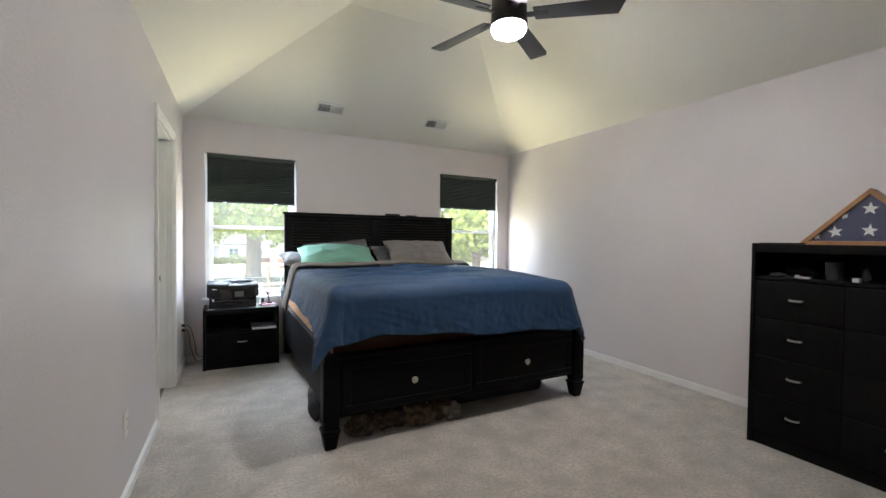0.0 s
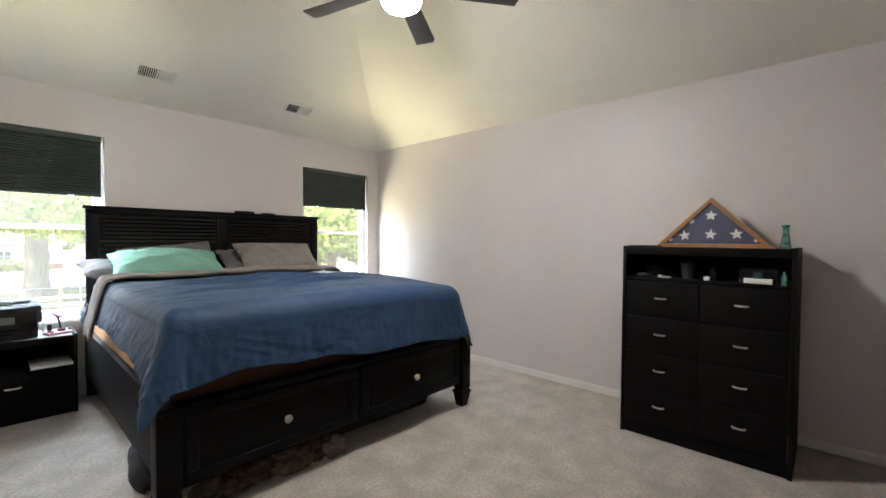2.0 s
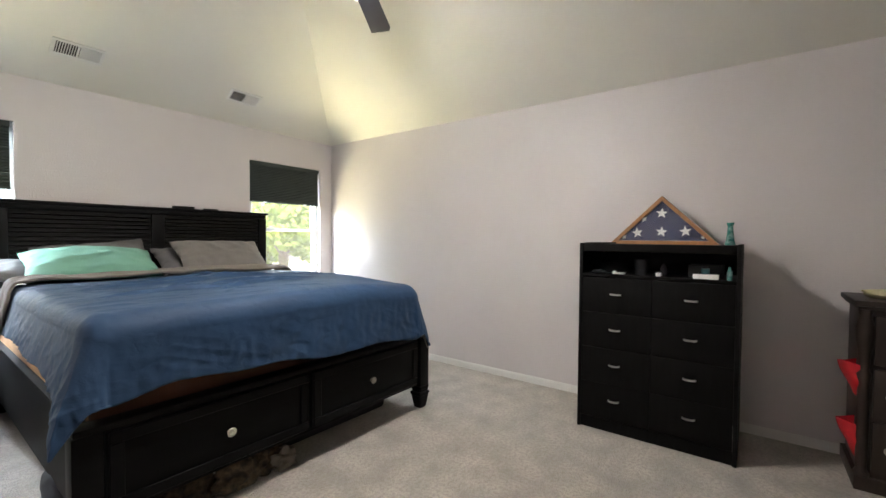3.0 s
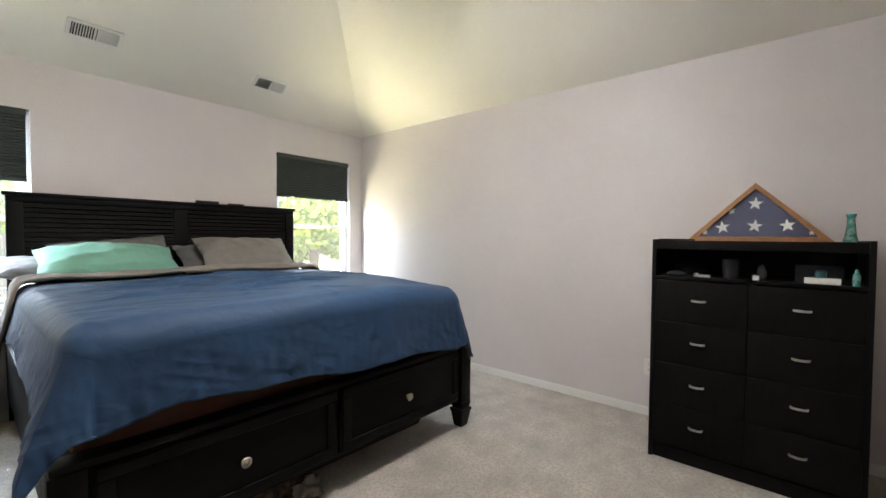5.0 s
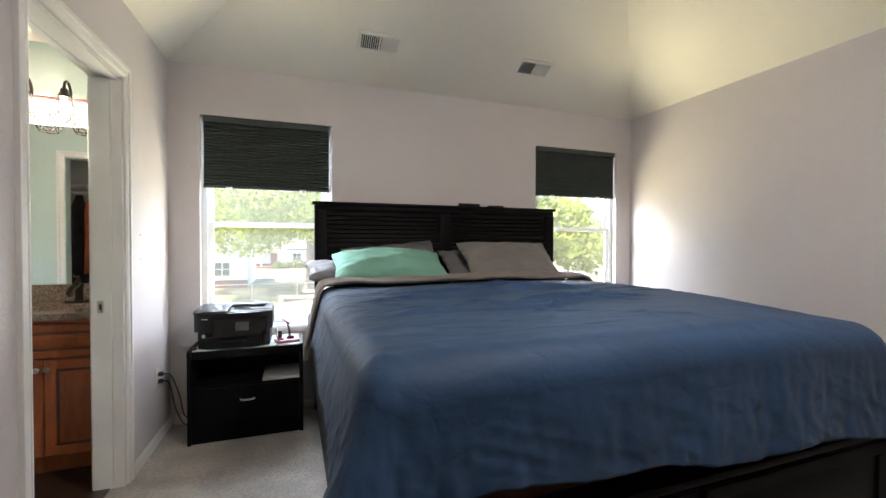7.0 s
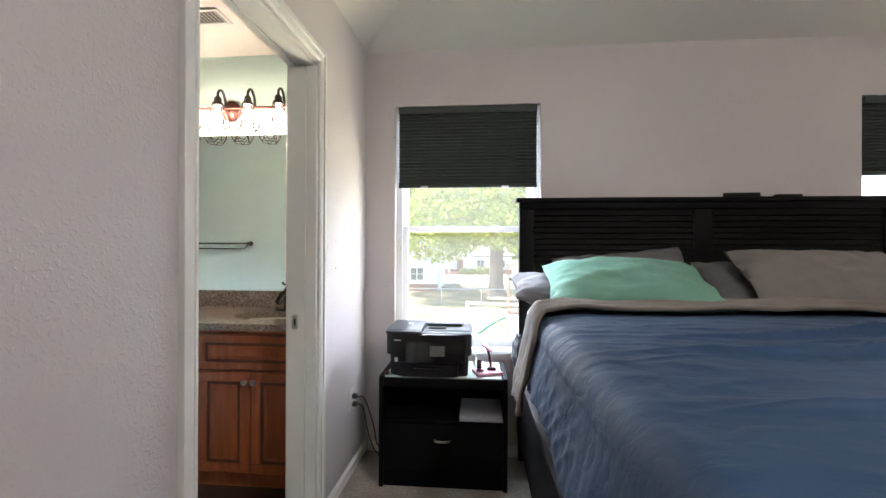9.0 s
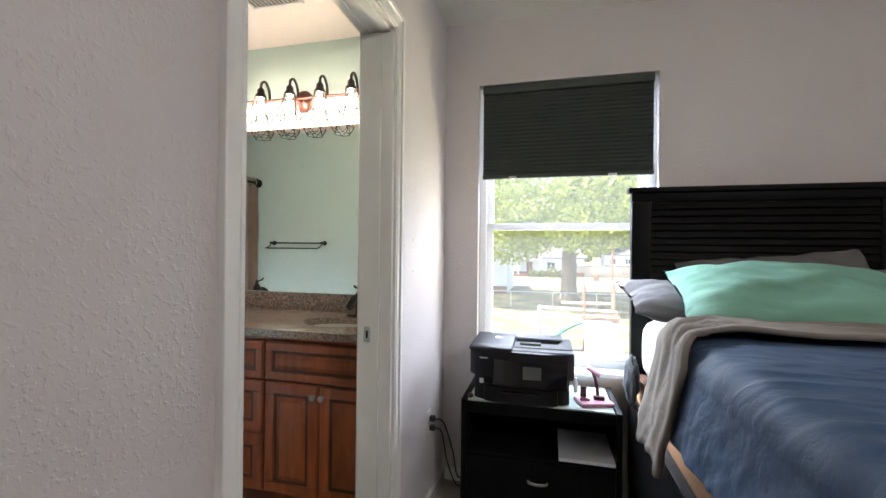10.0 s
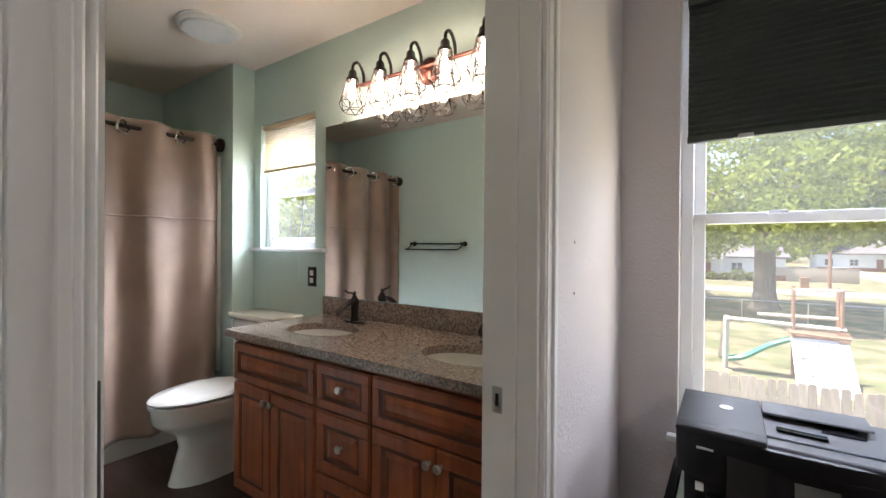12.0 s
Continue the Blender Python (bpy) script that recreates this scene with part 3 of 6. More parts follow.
# footboard
fb = part("footboard", box(b(0.985, 2.645, 0.175), b(2.865, 2.69, 0.53), 0.003), BLACKWOOD, bed)
part("top_rail", box(b(0.90, 2.615, 0.53), b(2.95, 2.70, 0.555), 0.006), BLACKWOOD, fb)
for x0 in (0.895, 2.86):
    part("post", box(b(x0, 2.612, 0.172), b(x0 + 0.095, 2.70, 0.529), 0.004), BLACKWOOD, fb)
    leg = bmesh.new()
    cx, cy = b(x0 + 0.0475, 2.657, 0)[:2]
    for r, z0, z1, r1 in ((0.050, 0.145, 0.172, 0.050), (0.040, 0.122, 0.145, 0.050), (0.055, 0.100, 0.122, 0.055), (0.034, 0.0, 0.100, 0.050)):
        t = bmesh.new()
        bmesh.ops.create_cone(t, cap_ends=True, segments=4, radius1=r * 1.38, radius2=r1 * 1.38, depth=z1 - z0)
        bmesh.ops.bevel(t, geom=t.edges[:], offset=0.005, segments=2, affect="EDGES")
        join(leg, t, Matrix.Translation((cx, cy, (z0 + z1) / 2)) @ Matrix.Rotation(radians(45), 4, "Z"))
    part("leg", leg, BLACKWOOD, fb)
for x0, x1, kx in ((1.0, 1.915, 1.473), (1.93, 2.85, 2.388)):
    d = part("drawer_front", box(b(x0, 2.632, 0.195), b(x1, 2.650, 0.515), 0.004), BLACKWOOD, fb)
    rim = bmesh.new()
    for lo, hi in (((x0 + 0.01, 0.20), (x1 - 0.01, 0.245)), ((x0 + 0.01, 0.465), (x1 - 0.01, 0.51)), ((x0 + 0.01, 0.246), (x0 + 0.06, 0.464)), ((x1 - 0.06, 0.246), (x1 - 0.01, 0.464))):
        box(b(lo[0], 2.622, lo[1]), b(hi[0], 2.633, hi[1]), 0.003, 1, rim)
    part("panel_frame", rim, BLACKWOOD, d)
    t = lathe([(0.012, 0), (0.010, 0.014), (0.020, 0.017), (0.022, 0.021), (0.019, 0.025), (0.012, 0.022), (0.006, 0.026)], seg=24)
    bmesh.ops.transform(t, matrix=Matrix.Translation(b(kx, 2.632, 0.348)) @ Matrix.Rotation(radians(90), 4, "X"), verts=t.verts[:])
    part("knob", t, BRASSY, d, "round pale nickel knob")
# box spring with bare wood, side boards
part("platform", box(b(0.972, 2.705, 0.40), b(2.893, 4.92, 0.655), 0.006), BOXSPRING, bed, "brown wooden box spring")
part("side_board", box(b(0.964, 2.72, 0.545), b(0.971, 4.88, 0.655), 0.002), PINE, bed, "pale pine side board")

mattress = thing("mattress", "thick mattress with a pale grey fitted sheet", "mattress", (1.93, 3.80, 0.656))
part("body", box((-0.955, -1.07, 0), (0.905, 1.10, 0.27), 0.09, 4), MATTRESS, mattress)


# comforter: laid over the mattress and hanging at foot and sides
TX0, TX1, TY0, TY1, TZ = 1.005, 2.775, 2.715, 4.50, 0.962
def smooth(a, b_, x):
    s = min(max((x - a) / (b_ - a), 0), 1)
    return s * s * (3 - 2 * s)


CREASES = []
crease_rnd = random.Random(5)
for count, xs, ys, turn, length, width, height in (
        (13, (1.50, 2.15), (3.10, 3.80), (8, 6), (0.22, 0.48), (0.012, 0.021), (0.018, 0.032)),
        (9, (2.05, 2.65), (3.05, 3.75), (4, 8), (0.14, 0.34), (0.014, 0.024), (0.008, 0.015)),
        (14, (1.10, 2.70), (2.90, 4.15), (6, 18), (0.08, 0.22), (0.008, 0.014), (0.003, 0.008)),
        (12, (1.05, 2.70), (2.72, 3.00), (-10, 40), (0.08, 0.22), (0.014, 0.030), (0.002, 0.005))):
    for k in range(count):
        CREASES.append((crease_rnd.uniform(*xs), crease_rnd.uniform(*ys), radians(crease_rnd.gauss(*turn)), crease_rnd.uniform(*length), crease_rnd.uniform(*width), crease_rnd.uniform(*height)))


def creases(x, y):
    """Height of the sharp folds that lie across the comforter."""
    h = 0.0
    for cx0, cy0, a, l, w, amp in CREASES:
        dx, dy = x - cx0, y - cy0
        along, off = dx * math.cos(a) + dy * math.sin(a), -dx * math.sin(a) + dy * math.cos(a)
        if abs(along) < l and abs(off) < 0.03 + 5 * w:
            bend = off + 0.03 * math.sin(along * 6 + cx0 * 9)
            h += amp * math.exp(-abs(bend) / w * (0.8 if bend > 0 else 1.7)) * (1 - (along / l) ** 2)
    return h


def drape(x, y):
    """Where a point of flat cloth comes to lie; beyond the edges it hangs down."""
    R = 0.11
    def fold(over):
        if over <= 0:
            return 0.0, 0.0
        arc = R * math.pi / 2
        if over < arc:
            a = over / R
            return R * math.sin(a), R * (1 - math.cos(a))
        rest = over - arc
        return R + lean * rest, R + 0.985 * rest
    ox, oy = max(TX0 - x, 0) or -max(x - TX1, 0), max(TY0 - y, 0)
    side, dx = (1, abs(ox)) if ox < 0 else (-1, abs(ox))
    over = math.hypot(dx, oy)
    lean = (0.10 if over <= 0 else 0.10 + 0.07 * dx / over) if over <= 0 or side < 0 else 0.10 + 0.18 * dx / over
    if side < 0 and over > 0:
        R = 0.11 - 0.035 * dx / over
    out, down = fold(over)
    cx, cy = min(max(x, TX0), TX1), max(y, TY0)
    if over > 0:
        ux, uy = dx / over, oy / over
        corner = min(ux, uy) * 2
        out *= 1 + (0.60 if side < 0 else 0.05) * corner * smooth(0.05, 0.4, over)
        cx += side * ux * out
        cy -= uy * out
    # soft crown of the bed and folds
    px, py = (x - 1.93) / 1.0, (y - 3.6) / 1.0
    hgt = TZ + 0.015 * (1 - px * px) - 0.02 * smooth(3.8, 4.5, y) - 0.035 * smooth(2.25, 2.85, x) * (1 - smooth(2.6, 3.5, y))
    wr = 0.002 * cloth_noise(x * 1.4 + 3, y * 5.5, 1.3) + 0.0015 * cloth_noise(x * 3 + y * 2, y * 14, 4.0)
    crease = 1 - abs(cloth_noise(x * 0.9 + 0.5 * y, y * 4.2 + 0.4 * x, 6.0)) * 2.2
    wr += 0.003 * max(crease - 0.45, 0) * smooth(0.35, 0.75, 0.5 + cloth_noise(x * 1.3, y * 1.1, 11.0))
    wr += 0.006 * max(1 - abs(cloth_noise(x * 2.2 + y, y * 9.0, 3.0)) * 2.6 - 0.5, 0)
    wr *= 0.45 + 0.75 * smooth(3.1, 3.9, y)
    wr += 0.008 * cloth_noise(x * 2.1, y * 2.0, 9.0)
    wr += 0.004 * max(1 - abs(cloth_noise(x * 8 + y, y * 9, 12.0)) * 2.6, 0) * (1 - smooth(1.1, 1.5, x))
    wr += creases(x, y)
    hang = smooth(0.08, 0.35, over)
    rip = hang * (0.018 * cloth_noise((x if oy > dx else y) * 4.2, over * 1.1, 7.0) + 0.008 * cloth_noise((x if oy > dx else y) * 10, over * 2, 2.0) + 0.005 * cloth_noise((x if oy > dx else y) * 26, over * 14, 3.0))
    rip += hang * 0.004 * max(1 - abs(cloth_noise((x if oy > dx else y) * 6 + over * 3, over * 5, 5.0)) * 2.4, 0)
    rip += hang * (0.007 if side < 0 and dx > oy else 0.003) * max(1 - abs(cloth_noise(x * 7 + y * 10, over * 9 - y * 3, 8.0)) * 2.2, 0)
    if over > 0:
        cx += side * ux * rip
        cy -= uy * rip
    return Vector((cx, cy, hgt - down + wr * (1 - hang)))


def comforter_at(u, v):
    # hem length round the bed: long at the corners of the foot, short at mid
    x = TX0 - 0.47 + u * (TX1 - TX0 + 0.47 + 0.45)
    y_head = 4.46 - 0.20 * (1 - smooth(0.86, 1.14, x))
    foot = 0.355 + 0.12 * smooth(1.6, 2.9, x) + 0.04 * smooth(1.25, 0.95, x) + 0.012 * math.sin(x * 7) + 0.055 * math.exp(-((x - 1.95) / 0.38) ** 2) + 0.04 * math.exp(-((x - 1.52) / 0.20) ** 2) - 0.03 * smooth(2.4, 2.8, x)
    y = TY0 - foot + v * (y_head - TY0 + foot)
    if x < TX0:
        x = TX0 - (TX0 - x) * (0.80 - 0.17 * smooth(2.75, 3.2, y) + 0.02 * math.sin(y * 6))
    y += 0.05 * smooth(0.9, 1.0, v) * (math.sin(x * 2.2 + 0.4) * 0.5)
    if x > TX1 and y < TY0:
        round_off = 1 - 0.18 * min(1.0, 2 * min((x - TX1) / 0.45, (TY0 - y) / 0.45))
        x, y = TX1 + (x - TX1) * round_off, TY0 - (TY0 - y) * round_off
    if x < TX0 and y < TY0:
        round_off = 1 - 0.10 * min(1.0, 2 * min((TX0 - x) / 0.35, (TY0 - y) / 0.35))
        x, y = TX0 - (TX0 - x) * round_off, TY0 - (TY0 - y) * round_off
    return drape(x, y)


comforter = thing("comforter", "rumpled denim-blue cotton comforter spread over the bed", "comforter")
part("cover", sheet(380, 400, comforter_at, 0.012), BLUE, comforter, smooth=180)
def tucked(p):
    return p + (Vector((1.93, 3.6, p.z)) - p).normalized() * 0.008
part("lining", sheet(20, 14, lambda u, v: tucked(comforter_at(0.90 + 0.10 * u, 0.10 * v)) - Vector((0.008, -0.006, 0.022)), 0.003), GREYCLOTH, comforter, "pale grey lining showing at the corner", smooth=180)
part("hem", tube([tucked(comforter_at(0.0, 1 - k / 60)) for k in range(60)] + [tucked(comforter_at(k / 120, 0.0)) for k in range(121)], 0.005, 8), BLUE, comforter)


def fold_at(u, v):
    x = TX0 - 0.42 + u * (TX1 - TX0 + 0.77)
    y = 4.25 - 0.22 * (1 - smooth(0.86, 1.14, x)) + v * 0.29 + 0.02 * math.sin(x * 3.1) + 0.02 * cloth_noise(x * 2, 0.3, 5)
    p = drape(x, y)
    p.z += 0.030 + 0.020 * math.sin(math.pi * min(max(v, 0), 1)) + 0.007 * cloth_noise(x * 5, v * 7, 2) + 0.012 * max(1 - abs(cloth_noise(x * 2.5 + v, v * 6 + x, 4)) * 3, 0)
    if x < TX0:
        p.x -= 0.014 + 0.010 * cloth_noise(v * 6, x * 5, 9)
    if x > TX1:
        p.x += 0.018
    return p


solid("top_sheet", sheet(120, 24, fold_at, 0.016), GREYCLOTH, "taupe-grey sheet folded back over the comforter", "sheet", smooth=180)


def pillow(label, place, size, tilt, turn, material, seed, lean=0.0):
    """A soft stuffed pillow with pinched corners and a seam."""
    w, d, h = size
    bm = bmesh.new()
    n = 30
    for s in (1, -1):
        def at(u, v, s=s):
            x, y = u * 2 - 1, v * 2 - 1
            edge = max(abs(x), abs(y))
            k = (max(1 - abs(x) ** 2.6, 0) * max(1 - abs(y) ** 2.6, 0)) ** 0.55
            pinch = 1 - 0.07 * (1 - abs(x * y)) * smooth(0.6, 1.0, edge)
            z = s * h * 0.5 * k * (1 + 0.12 * cloth_noise(x * 2 + seed, y * 2, s)) + 0.008 * k * cloth_noise(x * 6, y * 5 + seed, 3)
            z += 0.016 * smooth(0.6, 1, edge) * cloth_noise(x * 5 + seed, y * 5, 8)
            z += s * 0.014 * k * max(1 - abs(cloth_noise(x * 1.6 + seed, y * 1.2 + x, 5)) * 3.5, 0)
            z += s * 0.006 * smooth(0.35, 0.95, abs(x)) * max(1 - abs(cloth_noise(y * 2.5 + seed, x * 1.2, 7)) * 3, 0)
            return (x * w / 2 * pinch, y * d / 2 * pinch, z)
        sheet(n, n, at, 0, bm)
    bmesh.ops.remove_doubles(bm, verts=bm.verts[:], dist=0.002)
    ob = solid("pillow", bm, material, label, "pillow", smooth=180, group="bed pillows")
    ob.matrix_world = pose(*place, tilt, lean, turn)
    return ob


pillow("crumpled grey pillow with white piping under the mint pillow", (1.25, 4.75, 1.005), (0.74, 0.40, 0.12), 14, 4, GREYPILLOW, 1, 5)
pillow("dark grey pillow propped behind the mint pillow", (1.50, 4.79, 1.045), (0.72, 0.46, 0.13), 48, 0, GREYPILLOW, 5, -5)
pillow("mint green pillow leaning on the headboard", (1.43, 4.575, 1.055), (0.78, 0.46, 0.18), 24, -3, MINTPILLOW, 2)
pillow("dark grey pillow lying behind the striped one", (2.25, 4.76, 1.03), (0.70, 0.44, 0.13), 35, 0, GREYPILLOW, 6)
pillow("grey pillow with a creased case leaning on the headboard", (2.40, 4.64, 1.080), (0.80, 0.43, 0.15), 42, 2, TAUPEPILLOW, 3)

# cloth stuffed between mattress and headboard side
bm = bmesh.new()
t = bmesh.new()
bmesh.ops.create_icosphere(t, subdivisions=4, radius=1.0)
for v in t.verts:
    p = v.co.copy()
    k = 1 + 0.30 * cloth_noise(p.x * 2.2, p.y * 2.2, p.z * 2.2) + 0.10 * cloth_noise(p.x * 6, p.y * 6, p.z * 6)
    v.co = (p.x * 0.030 * k, p.y * 0.070 * k, p.z * 0.100 * k)
join(bm, t, Matrix.Translation((0.925, 4.79, 0.66)))
solid("bundled_cloth", bm, DARKCLOTH, "dark slate cloth bunched beside the mattress on the rail", "cloth", smooth=180)

# flat dark objects lying on the headboard
for x0, x1, z1 in ((2.09, 2.27, 0.022), (2.36, 2.49, 0.012)):
    solid("remote_control", box((x0, 4.925, 1.531), (x1, 4.965, 1.531 + z1), 0.004), BLACKPLASTIC, "flat black remote lying on the headboard ledge", "remote")


# ---- chest of drawers with an open cubby ----
dresser = thing("dresser", "tall espresso chest with eight drawers and an open cubby", "dresser", (3.60, 1.157, 0))
def d_(x, y, z):
    return (x - 3.60, y - 1.157, z)
DF, DB, DY0, DY1, DH = 3.338, 3.86, 0.708, 1.606, 1.25
for y0 in (DY0, DY1 - 0.022):
    part("side_panel", box(d_(DF - 0.004, y0, 0), d_(DB, y0 + 0.022, DH), 0.002), ESPRESSO, dresser)
part("top", box(d_(DF + 0.004, DY0 + 0.022, DH - 0.055), d_(DB, DY1 - 0.022, DH - 0.006), 0.002), ESPRESSO, dresser)
part("back_panel", box(d_(DB - 0.01, DY0 + 0.022, 0.04), d_(DB, DY1 - 0.022, DH - 0.056)), ESPRESSO, dresser)
part("shelf", box(d_(DF + 0.006, DY0 + 0.022, 1.028), d_(DB - 0.01, DY1 - 0.022, 1.045), 0.001), ESPRESSO, dresser)
part("plinth", box(d_(DF + 0.012, DY0 + 0.022, 0), d_(DF + 0.03, DY1 - 0.022, 0.075), 0.001), ESPRESSO, dresser)
part("divider", box(d_(DF + 0.01, 1.152, 0.076), d_(DB - 0.02, 1.162, 1.027)), ESPRESSO, dresser)
def bow_handle(parent, p, length, axis, mat=SILVER):
    """A shallow bow pull: ends on the front, its middle standing out."""
    bm = bmesh.new()
    o, a = Vector(p), Vector(axis)
    outv = Vector((a.y, -a.x, 0))
    pts = [o - a * length / 2, o - a * length * 0.42 + outv * 0.014, o + outv * 0.022 , o + a * length * 0.42 + outv * 0.014, o + a * length / 2]
    tube(pts, 0.0042, 8, bm)
    for v in bm.verts:
        v.co.z = p[2] + (v.co.z - p[2]) * 1.5
    return part("handle", bm, mat, parent, "curved brushed nickel bow handle")


for col, (y0, y1, hy) in enumerate(((1.1585, DY1 - 0.0235, 1.372), (DY0 + 0.0235, 1.1555, 0.947))):
    for k in range(4):
        z0 = 0.085 + k * 0.2345
        d = part("drawer", box(d_(DF + 0.002, y0, z0), d_(DF + 0.02, y1, z0 + 0.2325), 0.0009), ESPRESSO, dresser)
        bow_handle(d, d_(DF + 0.002, hy, 0.215 + k * 0.2335), 0.064, (0, -1, 0))


# ---- nightstand by the window ----
ns = thing("nightstand", "black nightstand with a glass top, open shelf and one drawer", "nightstand", (0.525, 4.76, 0))
def n_(x, y, z):
    return (x - 0.525, y - 4.76, z)
NX0, NX1, NY0, NY1, NH = 0.196, 0.858, 4.603, 4.945, 0.572
for x0 in (NX0, NX1 - 0.022):
    part("side_panel", box(n_(x0, NY0 - 0.004, 0), n_(x0 + 0.022, NY1, NH), 0.002), ESPRESSO, ns)
part("top", box(n_(NX0 + 0.022, NY0 + 0.003, NH - 0.055), n_(NX1 - 0.022, NY1, NH - 0.008), 0.002), ESPRESSO, ns)
part("glass_top", box(n_(NX0 + 0.028, NY0 + 0.01, NH - 0.008), n_(NX1 - 0.028, NY1 - 0.004, NH - 0.002), 0.001), TABLEGLASS, ns, "pale green glass plate")
part("shelf", box(n_(NX0 + 0.022, NY0 + 0.004, 0.335), n_(NX1 - 0.022, NY1 - 0.01, 0.350), 0.001), ESPRESSO, ns)
part("back_panel", box(n_(NX0 + 0.022, NY1 - 0.01, 0.05), n_(NX1 - 0.022, NY1, NH - 0.056)), ESPRESSO, ns)
dr = part("drawer", box(n_(NX0 + 0.025, NY0, 0.085), n_(NX1 - 0.025, NY0 + 0.018, 0.331), 0.002), ESPRESSO, ns)
bow_handle(dr, n_(0.527, NY0, 0.25), 0.08, (1, 0, 0))
part("plinth", box(n_(NX0 + 0.022, NY0 + 0.012, 0), n_(NX1 - 0.022, NY0 + 0.03, 0.08), 0.001), ESPRESSO, ns)
solid("paper_ream", box((0.612, NY0 + 0.002, 0.3505), (0.834, NY0 + 0.30, 0.366), 0.002), PAPER, "stack of white printer paper on the shelf", "paper")

# ---- printer ----
pr = thing("printer", "black all-in-one printer with a document feeder", "printer", (0.45, 4.76, NH - 0.002))
def front(half, y0, depth, back):
    """Plan of the case: a softly bowed front and round corners."""
    pts = []
    for k in range(17):
        x = -1 + k / 8
        pts.append((half * x, y0 + depth * abs(x) ** 5))
    return pts + [(half, back), (-half, back)]
part("body", prism(front(0.205, -0.142, 0.035, 0.145), 0.0, 0.105, 2, bevel=0.006), BLACKPLASTIC, pr)
part("upper_body", prism(front(0.224, -0.160, 0.045, 0.15), 0.1055, 0.222, 2, bevel=0.010), BLACKPLASTIC, pr)
part("paper_tray", prism(front(0.155, -0.168, 0.014, -0.13), 0.004, 0.075, 2, bevel=0.005), BLACKPLASTIC, pr)
part("tray_lip", box((-0.075, -0.176, 0.045), (0.075, -0.162, 0.056), 0.003), GLOSSBLACK, pr)
pan = part("control_panel", prism([(-0.186, 0.082), (-0.158, 0.190), (-0.145, 0.190), (-0.145, 0.082)], -0.115, 0.195, 0, bevel=0.005), GLOSSBLACK, pr, "tilted glossy control panel")
part("screen", prism([(-0.1795, 0.115), (-0.1665, 0.165), (-0.1645, 0.165), (-0.1775, 0.115)], 0.012, 0.088, 0), SCREENGREY, pan, "small grey touch screen")
lid = part("lid", prism([(-0.158, 0.2225), (-0.152, 0.234), (-0.120, 0.240), (0.10, 0.245), (0.142, 0.245), (0.15, 0.238), (0.15, 0.2225)], -0.222, -0.035, 0, bevel=0.005), GREYPLASTIC, pr, "graphite document feeder cover")
part("emblem", lathe([(0.016, 0), (0.016, 0.0012)], (-0.115, 0.03, 0.2430), 24), PALE, lid, "pale round emblem")
tray = part("feeder_tray", prism([(-0.150, 0.2225), (-0.140, 0.228), (0.13, 0.233), (0.14, 0.2225)], -0.034, 0.218, 0, bevel=0.004), GREYPLASTIC, pr)
# Black strip and patch on the tray give the shade of its gap and notch.
part("tray_gap_shade", box((-0.033, -0.098, 0.2265), (0.215, -0.088, 0.2312), 0.001, 1), GLOSSBLACK, tray, "long dark strip for the shade in a paper slot")
part("tray_notch_shade", prism([(0.080, 0.005), (0.160, 0.005), (0.175, 0.075), (0.095, 0.075)], 0.2280, 0.2335, 2), GLOSSBLACK, tray, "dark patch for the shade in a feeder tray notch")
wing = part("feeder_flap", prism([(0.035, 0.243), (0.040, 0.247), (0.125, 0.252), (0.128, 0.247)], -0.034, 0.180, 0, bevel=0.0015), GREYPLASTIC, pr, "thin raised paper flap")
part("flap_hinge", box((-0.033, 0.126, 0.2300), (0.17, 0.138, 0.2465), 0.002, 1), BLACKPLASTIC, wing)
for y in (-0.045, -0.030):
    part("paper_guide", prism([(-0.01, y), (0.085, y - 0.006), (0.085, y), (-0.01, y + 0.006)], 0.229, 0.2365, 2), GLOSSBLACK, tray, "low dark paper guide")
part("maker_mark", box((-0.175, -0.1555, 0.186), (-0.125, -0.1515, 0.191)), PALE, pr, "pale unreadable lettering")
part("sticker", box((-0.178, -0.1340, 0.072), (-0.160, -0.1290, 0.092)), PALE, pr, "small pale square sticker")

# ---- charging stand ----
st = thing("charging_stand", "rose-pink metal charging stand for phone and watch", "charger", (0.757, 4.70, NH - 0.002))
t = box((-0.07, -0.05, 0), (0.07, 0.05, 0.018), 0.004)
bmesh.ops.transform(t, matrix=Matrix.Rotation(radians(18), 4, "Z"), verts=t.verts[:])
part("base", t, PINK, st)
part("post", tube([(0.018, 0.012, 0.018), (0.016, 0.02, 0.06), (0.006, 0.026, 0.11), (-0.004, 0.02, 0.13)], 0.007), DARKPINK, st, "dark rose upright arm")
t = box((-0.032, -0.02, -0.005), (0.032, 0.02, 0.005), 0.004)
bmesh.ops.transform(t, matrix=Matrix.Translation((0.0, 0.016, 0.137)) @ Matrix.Rotation(radians(35), 4, "Y") @ Matrix.Rotation(radians(15), 4, "X"), verts=t.verts[:])
part("charging_plate", t, PINK, st)
part("foot_block", box((0.0, -0.004, 0.018), (0.045, 0.028, 0.034), 0.003), DARKPINK, st)
part("watch_holder", prism([(-0.01, 0.018), (0.012, 0.018), (0.004, 0.072), (-0.012, 0.075)], -0.055, -0.030, 0, bevel=0.003), DARKPINK, st)
part("small_cup", box((-0.058, -0.028, 0.018), (-0.018, -0.008, 0.030), 0.003), PINK, st)
solid("small_bottle", lathe([(0.009, 0), (0.010, 0.004), (0.010, 0.045), (0.005, 0.052), (0.006, 0.066)], (0.692, 4.84, NH - 0.002), 16), PORCELAIN, "small white bottle beside the printer", "bottle")
t = bmesh.new()
